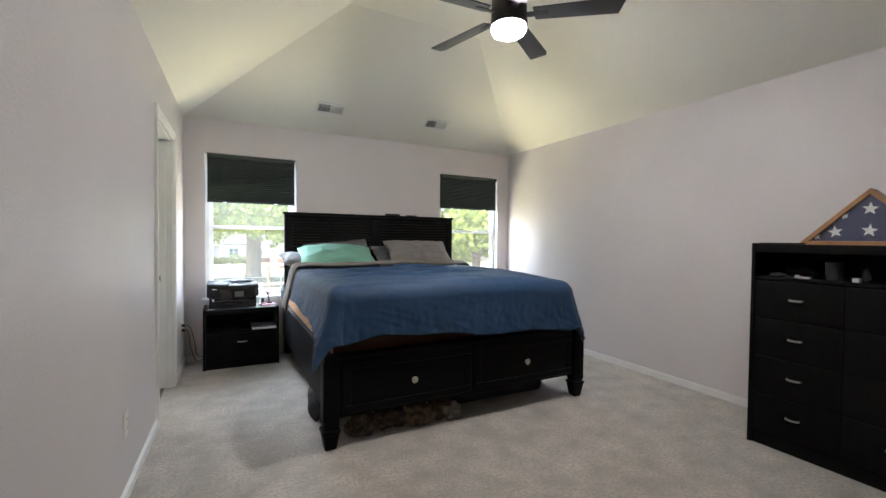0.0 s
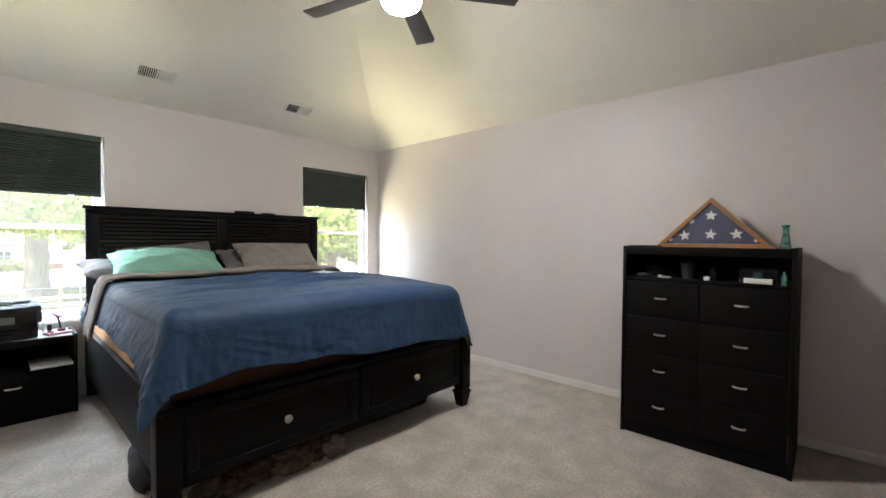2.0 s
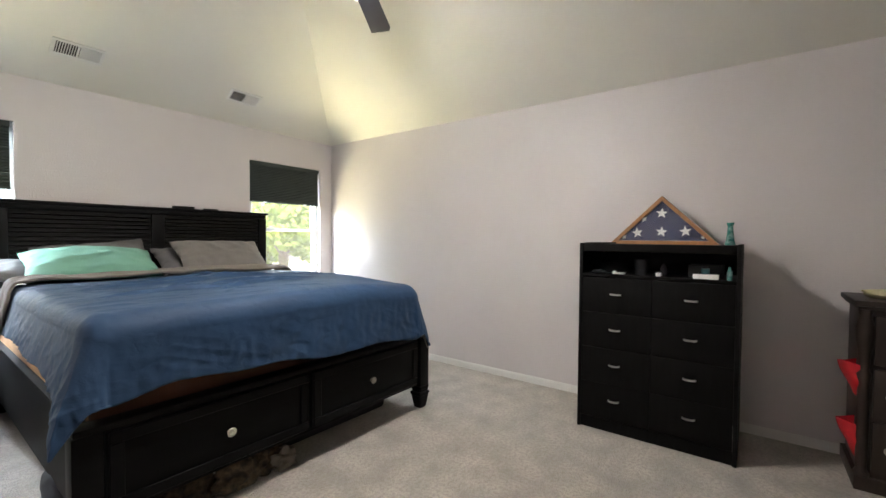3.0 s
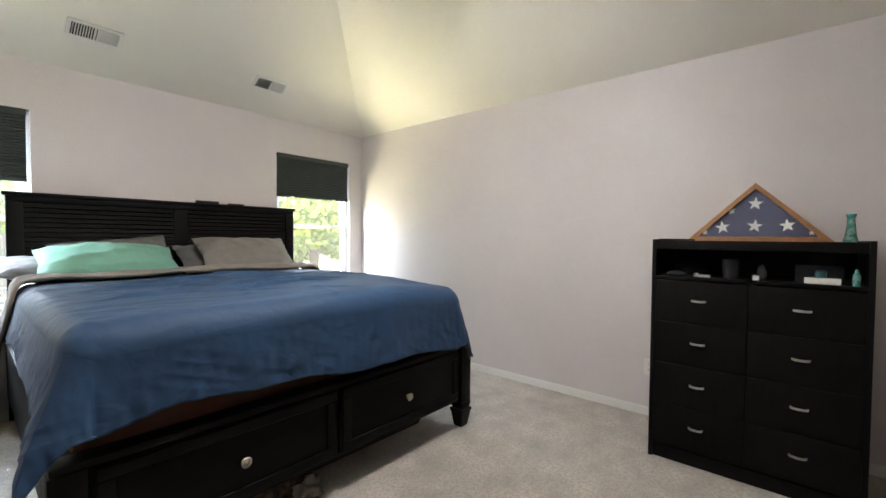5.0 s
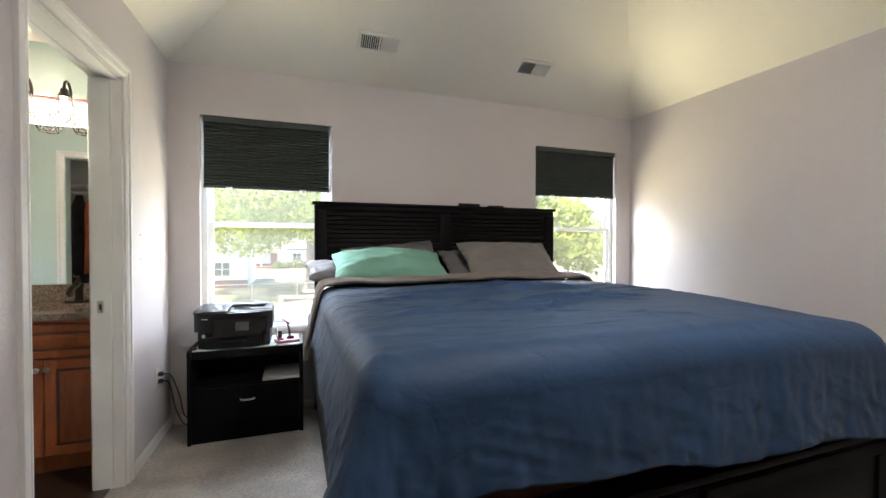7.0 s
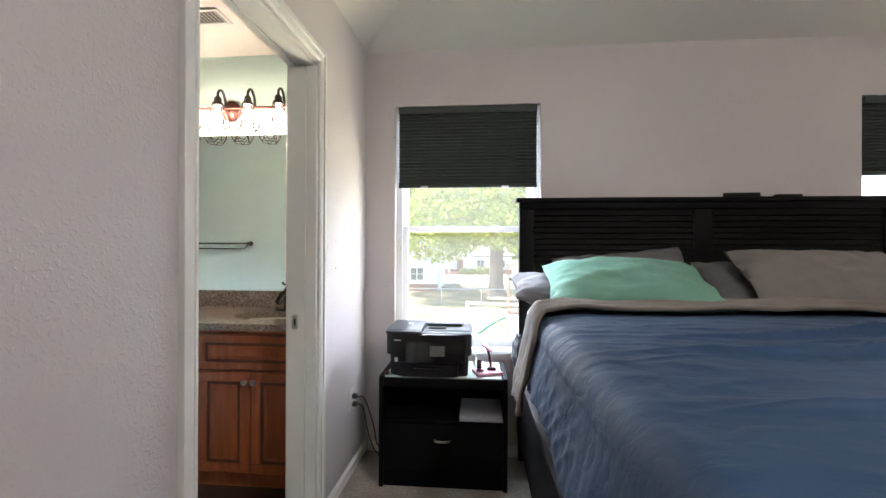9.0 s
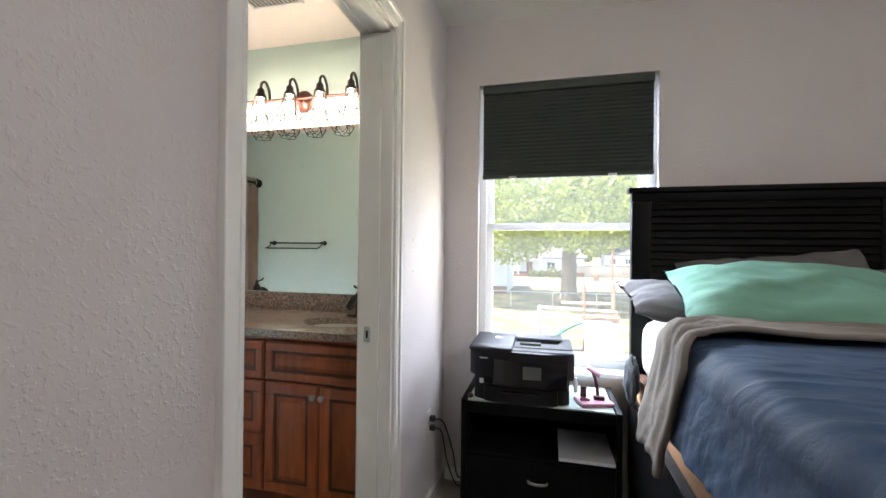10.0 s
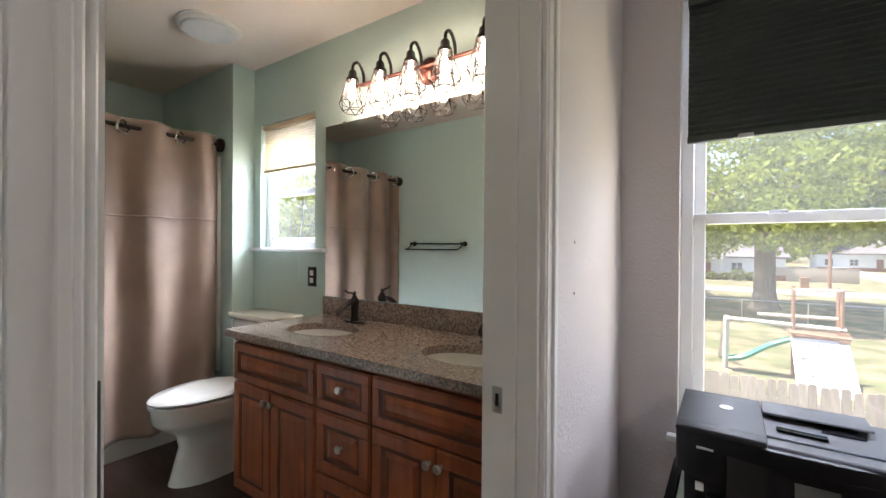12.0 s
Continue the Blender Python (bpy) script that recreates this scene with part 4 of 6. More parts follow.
bmesh.ops.create_icosphere(t, subdivisions=3, radius=1)
for v in t.verts:
    k = 1 + 0.15 * cloth_noise(*(v.co * 3))
    v.co = (0.232 + v.co.x * 0.013 * k, 4.635 + v.co.y * 0.018 * k, NH + 0.008 + v.co.z * 0.010 * k)
solid("trinket", t, COPPER, "small dark metal trinket on the nightstand", "trinket", smooth=60)

# ---- wall outlets ----
def outlet(place, face, label, plate=OUTLET, slot=HOLESHADE):
    o = thing("wall_outlet", label, "outlet", place)
    m = Matrix.Rotation(face, 4, "Z")
    def put(name, bm, mat, lab=""):
        bmesh.ops.transform(bm, matrix=m, verts=bm.verts[:])
        return part(name, bm, mat, o, lab)
    put("plate", box((-0.036, -0.006, -0.058), (0.036, 0, 0.058), 0.003), plate)
    for z in (-0.021, 0.021):
        s = put("socket", box((-0.015, -0.008, z - 0.014), (0.015, -0.0062, z + 0.014), 0.0008, 1), OUTLET)
        for x in (-0.006, 0.006):
            put("slot", box((x - 0.001, -0.0086, z - 0.003), (x + 0.001, -0.0081, z + 0.006)), slot)
    return o


outlet((west(2.60), 2.60, 0.36), radians(90), "white wall outlet low on the wall")
outlet((XL2, 4.72, 0.40), radians(90), "white wall outlet with two black plugs in it")
outlet((XR, 1.75, 0.345), radians(-90), "white wall outlet beside the chest")
for z, pts in ((0.422, [(0.045, 4.72, 0.42), (0.085, 4.735, 0.40), (0.12, 4.78, 0.25), (0.14, 4.83, 0.10), (0.20, 4.95, 0.06)]),
               (0.378, [(0.045, 4.72, 0.378), (0.075, 4.74, 0.35), (0.09, 4.80, 0.18), (0.13, 4.86, 0.04), (0.19, 4.96, 0.03)])):
    c = thing("power_cord", "black power cord plugged into the wall", "cable", (XL2, 4.72, z))
    part("plug", box((0.009, -0.012, -0.012), (0.035, 0.012, 0.012), 0.004), CABLE, c)
    part("wire", tube([Vector(p) - Vector((XL2, 4.72, z)) for p in pts], 0.0035), CABLE, c)
for z in (1.135, 1.268):
    solid("screw_hole", rod((west(4.476) - 0.001, 4.476, z), (west(4.476) + 0.0015, 4.476, z), 0.003, seg=10), HOLESHADE, "small dark disc on the wall for the shade in a screw hole", "hole")


# ---- cellular shades ----
def cell_shade(x0, x1, z0, z1, y):
    s = thing("cellular_shade", "charcoal green cellular shade lowered over the upper window", "window shade", ((x0 + x1) / 2, y, z0))
    half, h = (x1 - x0) / 2, z1 - z0
    part("headrail", box((-half, -0.012, h - 0.042), (half, 0.030, h), 0.004), SHADE, s)
    n = 42
    top, base = h - 0.0425, 0.022
    pts = []
    for k in range(n + 1):
        pts += [(0.0 if k % 2 else 0.014, base + (top - base) * k / n)]
    back = [(0.028 - p[0], p[1]) for p in pts[::-1]]
    part("pleated_cloth", prism(pts + [(b0 + 0.004, z) for b0, z in back], -half + 0.002, half - 0.002, 0), SHADE, s, smooth=20)
    part("bottom_rail", box((-half, -0.002, 0), (half, 0.024, 0.021), 0.003), SHADE, s)
    for x in (-half * 0.62, half * 0.55):
        part("pull_tab", box((x - 0.02, -0.010, -0.004), (x + 0.02, -0.001, 0.010), 0.003), PALE, s, "small pale pull tab")
    return s


cell_shade(W1[0] + 0.020, W1[1] - 0.020, 1.605, HEAD - 0.004, YW + 0.012)
cell_shade(W2[0] + 0.018, W2[1] - 0.018, 1.655, HEAD - 0.004, YW + 0.012)


# ---- ceiling vents on the slope above the windows ----
def slope_vent(x):
    v = thing("ceiling_vent", "white louvred ceiling register on the slope", "vent", (x, 4.66, 0))
    slope = math.atan2(RISE, INSET)
    zc = HW + (YW - 4.66) * RISE / INSET
    m = Matrix.Translation((0, 0, zc)) @ Matrix.Rotation(-slope, 4, "X")
    def put(name, bm, mat, lab=""):
        bmesh.ops.transform(bm, matrix=m, verts=bm.verts[:])
        return part(name, bm, mat, v, lab)
    fr = bmesh.new()
    for lo, hi in (((-0.15, -0.075), (0.15, -0.052)), ((-0.15, 0.052), (0.15, 0.075)), ((-0.15, -0.052), (-0.127, 0.052)), ((0.127, -0.052), (0.15, 0.052)), ((-0.006, -0.052), (0.006, 0.052))):
        box((*lo, -0.012), (*hi, -0.001), 0.002, 1, fr)
    put("frame", fr, VENT)
    # Dark sheet behind the slats paints the shade of the open duct.
    put("backing", box((-0.127, -0.052, -0.0045), (0.127, 0.052, -0.002)), VENTSHADE)
    # Wider slats cover the dark sheet so the right half reads lighter.
    for s, a in ((-1, -50), (1, 38)):
        for k in range(8):
            half = 0.0055 if s < 0 else 0.0085
            t = box((-half, -0.051, -0.0008), (half, 0.051, 0.0008))
            bmesh.ops.transform(t, matrix=Matrix.Translation((s * (0.018 + k * 0.0143), 0, -0.0095)) @ Matrix.Rotation(radians(a), 4, "Y"), verts=t.verts[:])
            put("slat", t, VENT)
    return v


slope_vent(1.372)
slope_vent(2.615)

# ---- ceiling fan ----
FAN_TURN = -38
fan = thing("ceiling_fan", "matte black five-blade ceiling fan with a lit lamp", "ceiling fan", (1.93, 2.28, 0))
part("canopy", lathe([(0.07, 3.204), (0.07, 3.15), (0.03, 3.12)]), FANBLACK, fan)
part("downrod", rod((0, 0, 2.74), (0, 0, 3.13), 0.012), FANBLACK, fan)
part("motor", lathe([(0.02, 2.76), (0.07, 2.75), (0.105, 2.72), (0.108, 2.60), (0.103, 2.585)], seg=40), FANBLACK, fan)
part("lamp_ring", lathe([(0.103, 2.584), (0.112, 2.58), (0.112, 2.553), (0.106, 2.55)], seg=40), FANBLACK, fan)
part("diffuser", lathe([(0.104, 2.5495), (0.104, 2.535), (0.095, 2.515), (0.070, 2.500), (0.03, 2.493)], seg=40), LAMPWHITE, fan, "glowing white opal lamp")
for k in range(5):
    ang = radians(FAN_TURN + 72 * k)
    m = Matrix.Rotation(ang, 4, "Z") @ Matrix.Translation((0, 0, 2.625)) @ Matrix.Rotation(radians(-11), 4, "X")
    t = prism([(0.14, -0.048), (0.62, -0.068), (0.665, -0.055), (0.645, 0.062), (0.16, 0.055)], -0.004, 0.004, 2, bevel=0.002)
    bmesh.ops.transform(t, matrix=m, verts=t.verts[:])
    bl = part("blade", t, FANBLADE, fan)
    t = prism([(0.09, -0.022), (0.22, -0.018), (0.235, 0.0), (0.22, 0.018), (0.09, 0.022)], -0.010, -0.0045, 2, bevel=0.002)
    bmesh.ops.transform(t, matrix=m, verts=t.verts[:])
    part("blade_iron", t, FANBLACK, bl)

# ---- folded flag in its case, vase, cubby clutter ----
flag = thing("flag_case", "triangular honey-oak case holding a folded starred flag", "flag case", (3.66, 1.157, DH - 0.006))
FO = [(0.327, 0.0), (-0.327, 0.0), (0.0, 0.322)]
FI = [(0.272, 0.023), (-0.272, 0.023), (0.0, 0.291)]
for name, k in (("base_rail", 0), ("right_rail", 1), ("left_rail", 2)):
    j = (k + 1) % 3
    part(name, prism([FO[k], FO[j], FI[j], FI[k]], -0.05, 0.045, 0), OAK, flag, smooth=None)
part("back_board", prism([(0.27, 0.0240), (-0.27, 0.0240), (0, 0.290)], 0.025, 0.035, 0), OAK, flag)
fold = part("flag", prism([(0.268, 0.0245), (-0.268, 0.0245), (0.0, 0.288)], -0.030, 0.020, 0), NAVY, flag, "navy folded flag cloth")
def star(cy, cz, r, cut=None, turn=0.0):
    pts = []
    for k in range(10):
        a = radians(90 + turn + 36 * k)
        rr = r if k % 2 == 0 else r * 0.40
        pts.append((cy - rr * math.cos(a), cz + rr * math.sin(a)))
    return prism(pts, -0.0335, -0.0305, 0)
for cy, cz, r, tw in ((0.150, 0.078, 0.038, 8), (0.000, 0.084, 0.038, -6), (-0.140, 0.086, 0.038, 6), (0.000, 0.208, 0.038, -4), (0.110, 0.172, 0.024, 16), (0.236, 0.050, 0.020, 10), (-0.238, 0.046, 0.014, 0)):
    part("star", star(cy, cz, r, turn=tw), STAR, fold)
part("glass_front", prism([(0.27, 0.0240), (-0.27, 0.0240), (0, 0.290)], -0.042, -0.040, 0), GLASS, flag).visible_shadow = False

solid("vase", lathe([(0.026, 0), (0.028, 0.008), (0.022, 0.03), (0.016, 0.085), (0.014, 0.115), (0.019, 0.13), (0.020, 0.138), (0.015, 0.138)], (3.60, 0.775, DH - 0.006), 28), TEAL, "slim teal marbled glass vase on the chest", "vase")
solid("thin_tray", box((3.36, 1.44, DH - 0.006), (3.60, 1.58, DH + 0.004), 0.002), ESPRESSO, "thin dark tray lying on the chest", "tray")


def lump(name, label, category, c, r, mat, seed, rough=0.3, sub=3):
    """A soft irregular object resting with its base at the centre's height."""
    t = bmesh.new()
    bmesh.ops.create_icosphere(t, subdivisions=sub, radius=1)
    for v in t.verts:
        p = v.co * 1.7 + Vector((seed, seed * 2, 0))
        k = 1 + rough * cloth_noise(*p) + rough * 0.4 * cloth_noise(*(p * 2.7))
        z = max(v.co.z * k, -0.75)
        v.co = (c[0] + v.co.x * k * r[0], c[1] + v.co.y * k * r[1], c[2] + (z + 0.75) / 1.75 * r[2])
    return solid(name, t, mat, label, category, smooth=70)


SH = 1.045
lump("headphones", "coiled grey earphones in the cubby", "earphones", (3.42, 1.50, SH), (0.03, 0.045, 0.024), DARKCLOTH, 2)
solid("pill_bottle", lathe([(0.014, 0), (0.014, 0.012), (0.012, 0.014), (0.012, 0.018)], (3.42, 1.40, SH), 16), PALE, "small pale bottle in the cubby", "bottle")
for y, h, m, lab in ((1.37, 0.012, SILVER, "small silver watch box"), (1.345, 0.012, PALE, "little white box"), (1.13, 0.022, PALE, "small white tag box with a dark window")):
    solid("small_box", box((3.38, y - 0.015, SH), (3.42, y + 0.015, SH + h), 0.003), m, lab + " in the cubby", "box")
solid("cup", lathe([(0.036, 0), (0.042, 0.10), (0.038, 0.10), (0.033, 0.01)], (3.46, 1.245, SH), 24), CLOTHDARK, "dark smoky cup in the cubby", "cup")
lump("toy_figure", "small dark green ornament in the cubby", "ornament", (3.45, 1.11, SH), (0.018, 0.020, 0.075), CLOTHDARK, 7)
solid("white_carton", box((3.37, 0.815, SH), (3.47, 0.945, SH + 0.028), 0.003), PORCELAIN, "flat white carton in the cubby", "box")
solid("blue_tin", lathe([(0.022, 0), (0.022, 0.03), (0.018, 0.033)], (3.41, 0.885, SH + 0.028), 20), TEALTIN, "small blue tin lying on a carton", "tin")
solid("dark_book", box((3.48, 0.80, SH), (3.66, 0.98, SH + 0.075), 0.004), CLOTHDARK, "dark boxes stacked at the back of the cubby", "box")
solid("green_bottle", lathe([(0.014, 0), (0.015, 0.05), (0.007, 0.06), (0.007, 0.075)], (3.38, 0.765, SH), 16), TEAL, "tiny green glass bottle in the cubby", "bottle")
lump("cloth_heap", "crumpled dark cloth in the cubby", "cloth", (3.60, 1.45, SH), (0.08, 0.09, 0.07), CLOTHDARK, 9)

# ---- carved bureau by the far wall ----
bu = thing("bureau", "dark carved walnut bureau with pewter knobs", "bureau", (3.68, -0.10, 0))
def u_(x, y, z):
    return (x - 3.68, y + 0.10, z)
part("body", box(u_(3.49, -0.43, 0.06), u_(3.895, 0.20, 0.93), 0.004), CARVED, bu)
part("top", box(u_(3.45, -0.46, 0.945), u_(3.90, 0.24, 0.975), 0.008, bm=box(u_(3.465, -0.445, 0.928), u_(3.90, 0.225, 0.946), 0.004)), CARVED, bu)
part("plinth", box(u_(3.47, -0.45, 0.0), u_(3.90, 0.222, 0.075), 0.006), CARVED, bu)
for y in (0.195, -0.425):
    col = lathe([(0.030, 0.075), (0.034, 0.09), (0.022, 0.11), (0.026, 0.35), (0.022, 0.55), (0.030, 0.60), (0.020, 0.62), (0.026, 0.72), (0.036, 0.78), (0.036, 0.84), (0.022, 0.90), (0.03, 0.928)], u_(3.485, y, 0), 18)
    part("turned_column", col, CARVED, bu)
for k in range(3):
    dd = part("drawer", box(u_(3.472, -0.39, 0.11 + k * 0.27), u_(3.492, 0.16, 0.36 + k * 0.27), 0.005), CARVED, bu)
    for y in (0.10, -0.33):
        t = lathe([(0.010, 0), (0.009, 0.012), (0.020, 0.018), (0.022, 0.024), (0.014, 0.030)], seg=18)
        bmesh.ops.transform(t, matrix=Matrix.Translation(u_(3.472, y, 0.235 + k * 0.27)) @ Matrix.Rotation(radians(-90), 4, "Y"), verts=t.verts[:])
        part("knob", t, SILVER, dd, "round pewter knob")
def red_at(z0, h):
    def at(u, v):
        w = 0.085 * (1 - 0.75 * v) * (1 + 0.1 * math.sin(5 * v))
        a = math.pi * u
        return (3.56 - 0.09 * math.cos(a) + 0.006 * cloth_noise(u * 5, v * 4, z0), 0.201 + w * math.sin(a), z0 + h * (1 - v) + 0.012 * math.sin(a * 2) * (1 - v))
    return at
for z0, h in ((0.475, 0.165), (0.16, 0.17)):
    solid("red_cap", sheet(20, 14, red_at(z0, h), 0.006), RED, "bright red cloth cap hooked on the bureau side", "cap", smooth=60, group="red caps on the bureau")
lump("folded_cloth", "cream folded cloth on the bureau", "cloth", (3.66, 0.03, 0.975), (0.13, 0.16, 0.05), CREAM, 4, 0.2)

# ---- things under the bed ----
for k, (x, y, rx, ry, rz) in enumerate(((1.17, 2.76, 0.10, 0.07, 0.13), (1.36, 2.79, 0.14, 0.08, 0.12), (1.56, 2.75, 0.12, 0.08, 0.14), (1.72, 2.78, 0.10, 0.08, 0.13))):
    lump("crumpled_cloth", "mottled brown and black cloth crammed under the bed", "cloth", (x, y, 0.0), (rx, ry, rz), CAMO, 10 + k, 0.5, 4)
lump("crumpled_wrapper", "pale crinkled wrapper lying under the bed", "wrapper", (1.80, 2.72, 0.0), (0.07, 0.05, 0.10), GREYCLOTH, 21, 0.7, 4)
t = rod((1.86, 2.92, 0.075), (2.72, 2.90, 0.075), 0.074, seg=28)
bmesh.ops.bevel(t, geom=[e for e in t.edges if not e.is_manifold or len(e.link_faces) == 2 and any(len(f.verts) > 6 for f in e.link_faces)], offset=0.02, segments=3, affect="EDGES")
solid("duffel_roll", t, CLOTHDARK, "long black rolled bag lying under the bed", "bag", smooth=50)
lump("dark_bag", "soft black bag poking out below the side rail", "bag", (0.955, 3.18, 0.0), (0.05, 0.17, 0.20), CLOTHDARK, 31, 0.3)

# ---- bathroom ----
VX0, VX1, VF, VB, VT = -1.59, -0.135, 4.455, 5.018, 0.826
van = thing("vanity_cabinet", "cherry wood double vanity with raised-panel doors and drawers", "vanity", (-0.86, 4.74, 0))
def v_(x, y, z):
    return (x + 0.86, y - 4.74, z)
part("side_panel", box(v_(VX0, VF + 0.04, 0.10), v_(VX0 + 0.018, VB, VT), 0.002), CHERRY, van)
part("side_panel", box(v_(VX1 - 0.018, VF + 0.04, 0.10), v_(VX1, VB, VT), 0.002), CHERRY, van)
part("face_frame", box(v_(VX0, VF + 0.02, 0.10), v_(VX1, VF + 0.039, VT), 0.002), CHERRY, van)
part("bottom_panel", box(v_(VX0 + 0.019, VF + 0.04, 0.10), v_(VX1 - 0.019, VB, 0.118)), CHERRY, van)
part("toe_kick", box(v_(VX0 + 0.01, VF + 0.09, -0.003), v_(VX1, VB, 0.099)), CHERRY, van)
part("top_moulding", box(v_(VX0 - 0.008, VF + 0.006, VT - 0.022), v_(VX1, VF + 0.02, VT - 0.001), 0.004), CHERRY, van)
def raised(name, x0, x1, z0, z1, parent):
    """A framed front with bevelled raised field."""
    f = part(name, box(v_(x0, VF + 0.001, z0), v_(x1, VF + 0.0195, z1), 0.003), CHERRY, parent)
    rim = bmesh.new()
    w = min(0.05, (z1 - z0) * 0.22)
    for a, c in (((x0 + 0.004, z0 + 0.004), (x1 - 0.004, z0 + w)), ((x0 + 0.004, z1 - w), (x1 - 0.004, z1 - 0.004)), ((x0 + 0.004, z0 + w), (x0 + w, z1 - w)), ((x1 - w, z0 + w), (x1 - 0.004, z1 - w))):
        box(v_(a[0], VF - 0.006, a[1]), v_(c[0], VF + 0.0015, c[1]), 0.0025, 1, rim)
    part("frame_moulding", rim, CHERRY, f)
    g = w + 0.012
    t = bmesh.new()
    lo = [t.verts.new(v_(x, VF + 0.001, z)) for x, z in ((x0 + g, z0 + g), (x1 - g, z0 + g), (x1 - g, z1 - g), (x0 + g, z1 - g))]
    k = min(0.022, (z1 - z0 - 2 * g) * 0.3)
    hi = [t.verts.new(v_(x, VF - 0.007, z)) for x, z in ((x0 + g + k, z0 + g + k), (x1 - g - k, z0 + g + k), (x1 - g - k, z1 - g - k), (x0 + g + k, z1 - g - k))]
    t.faces.new(hi)
    for i in range(4):
        t.faces.new((lo[i], lo[(i + 1) % 4], hi[(i + 1) % 4], hi[i]))
    part("raised_field", t, CHERRY, f, smooth=10)
    groove = bmesh.new()
    for a, c in (((x0 + w, z0 + w), (x1 - w, z0 + g + 0.003)), ((x0 + w, z1 - g - 0.003), (x1 - w, z1 - w)), ((x0 + w, z0 + g + 0.003), (x0 + g + 0.003, z1 - g - 0.003)), ((x1 - g - 0.003, z0 + g + 0.003), (x1 - w, z1 - g - 0.003))):
        box(v_(a[0], VF - 0.0006, a[1]), v_(c[0], VF + 0.0008, c[1]), bm=groove)
    part("glazed_groove", groove, GLAZE, f, "dark glaze lying in the panel groove")
    return f
def knob(parent, x, z):
    t = lathe([(0.007, 0), (0.006, 0.012), (0.014, 0.018), (0.0155, 0.023), (0.011, 0.029)], seg=20)
    bmesh.ops.transform(t, matrix=Matrix.Translation(v_(x, VF - 0.006, z)) @ Matrix.Rotation(radians(90), 4, "X"), verts=t.verts[:])
    return part("knob", t, SILVER, parent, "small brushed nickel knob")
L0, L1, D0, D1, R0, R1 = VX0 + 0.006, -0.998, -0.990, -0.700, -0.692, VX1 - 0.004
raised("false_front", L0, L1, 0.625, 0.800, van)
raised("false_front", R0, R1, 0.625, 0.800, van)
for x0, x1 in ((L0, L1), (R0, R1)):
    m = (x0 + x1) / 2
    d = raised("door", x0, m - 0.002, 0.115, 0.618, van)
    knob(d, m - 0.020, 0.572)
    d = raised("door", m + 0.002, x1, 0.115, 0.618, van)
    knob(d, m + 0.024, 0.572)
for z0, z1, kz in ((0.625, 0.800, 0.713), (0.375, 0.618, 0.495), (0.115, 0.368, 0.245)):
    d = raised("drawer", D0, D1, z0, z1, van)
    knob(d, (D0 + D1) / 2 + 0.008, kz + 0.012)

# granite top with two oval basins
CT0, CT1, CF = VT + 0.001, 0.860, 4.425
top = thing("granite_counter", "speckled brown granite counter with backsplash", "countertop", (-0.86, 4.72, CT0))
def c_(x, y, z):
    return (x + 0.86, y - 4.72, z - CT0)
SINKS = ((-1.255, 4.70), (-0.44, 4.70))
SA, SB = 0.195, 0.135
slab = bmesh.new()
for x0, x1 in ((VX0 - 0.03, SINKS[0][0] - 0.24), (SINKS[0][0] + 0.24, SINKS[1][0] - 0.24), (SINKS[1][0] + 0.24, VX1)):
    box(c_(x0, CF, CT0), c_(x1, VB, CT1), bm=slab)
for sx, sy in SINKS:
    n = 48
    inner, outer = [], []
    for k in range(n):
        a = 2 * math.pi * k / n
        dx, dy = math.cos(a), math.sin(a)
        inner.append((sx + SA * dx, sy + SB * dy))
        s = min(0.24 / abs(dx) if abs(dx) > 1e-6 else 9, ((VB - sy) if dy > 0 else (sy - CF)) / abs(dy) if abs(dy) > 1e-6 else 9)
        outer.append((sx + s * dx, sy + s * dy))
    for cx in (-0.24, 0.24):
        for cy in (VB, CF):
            a = math.atan2(cy - sy, cx) % (2 * math.pi)
            outer[round(a / (2 * math.pi) * n) % n] = (sx + cx, cy)
    r = [[slab.verts.new(c_(*p, z)) for p in ring] for ring, z in ((outer, CT0), (outer, CT1), (inner, CT1), (inner, CT0))]
    for a, c in zip(r, r[1:] + r[:1]):
        for k in range(n):
            slab.faces.new((a[k], a[(k + 1) % n], c[(k + 1) % n], c[k]))
bmesh.ops.remove_doubles(slab, verts=slab.verts[:], dist=0.0008)
part("slab", slab, GRANITE, top, smooth=30)
part("backsplash", box(c_(VX0 - 0.03, VB - 0.02, CT1), c_(VX1, VB, 0.962), 0.003), GRANITE, top)
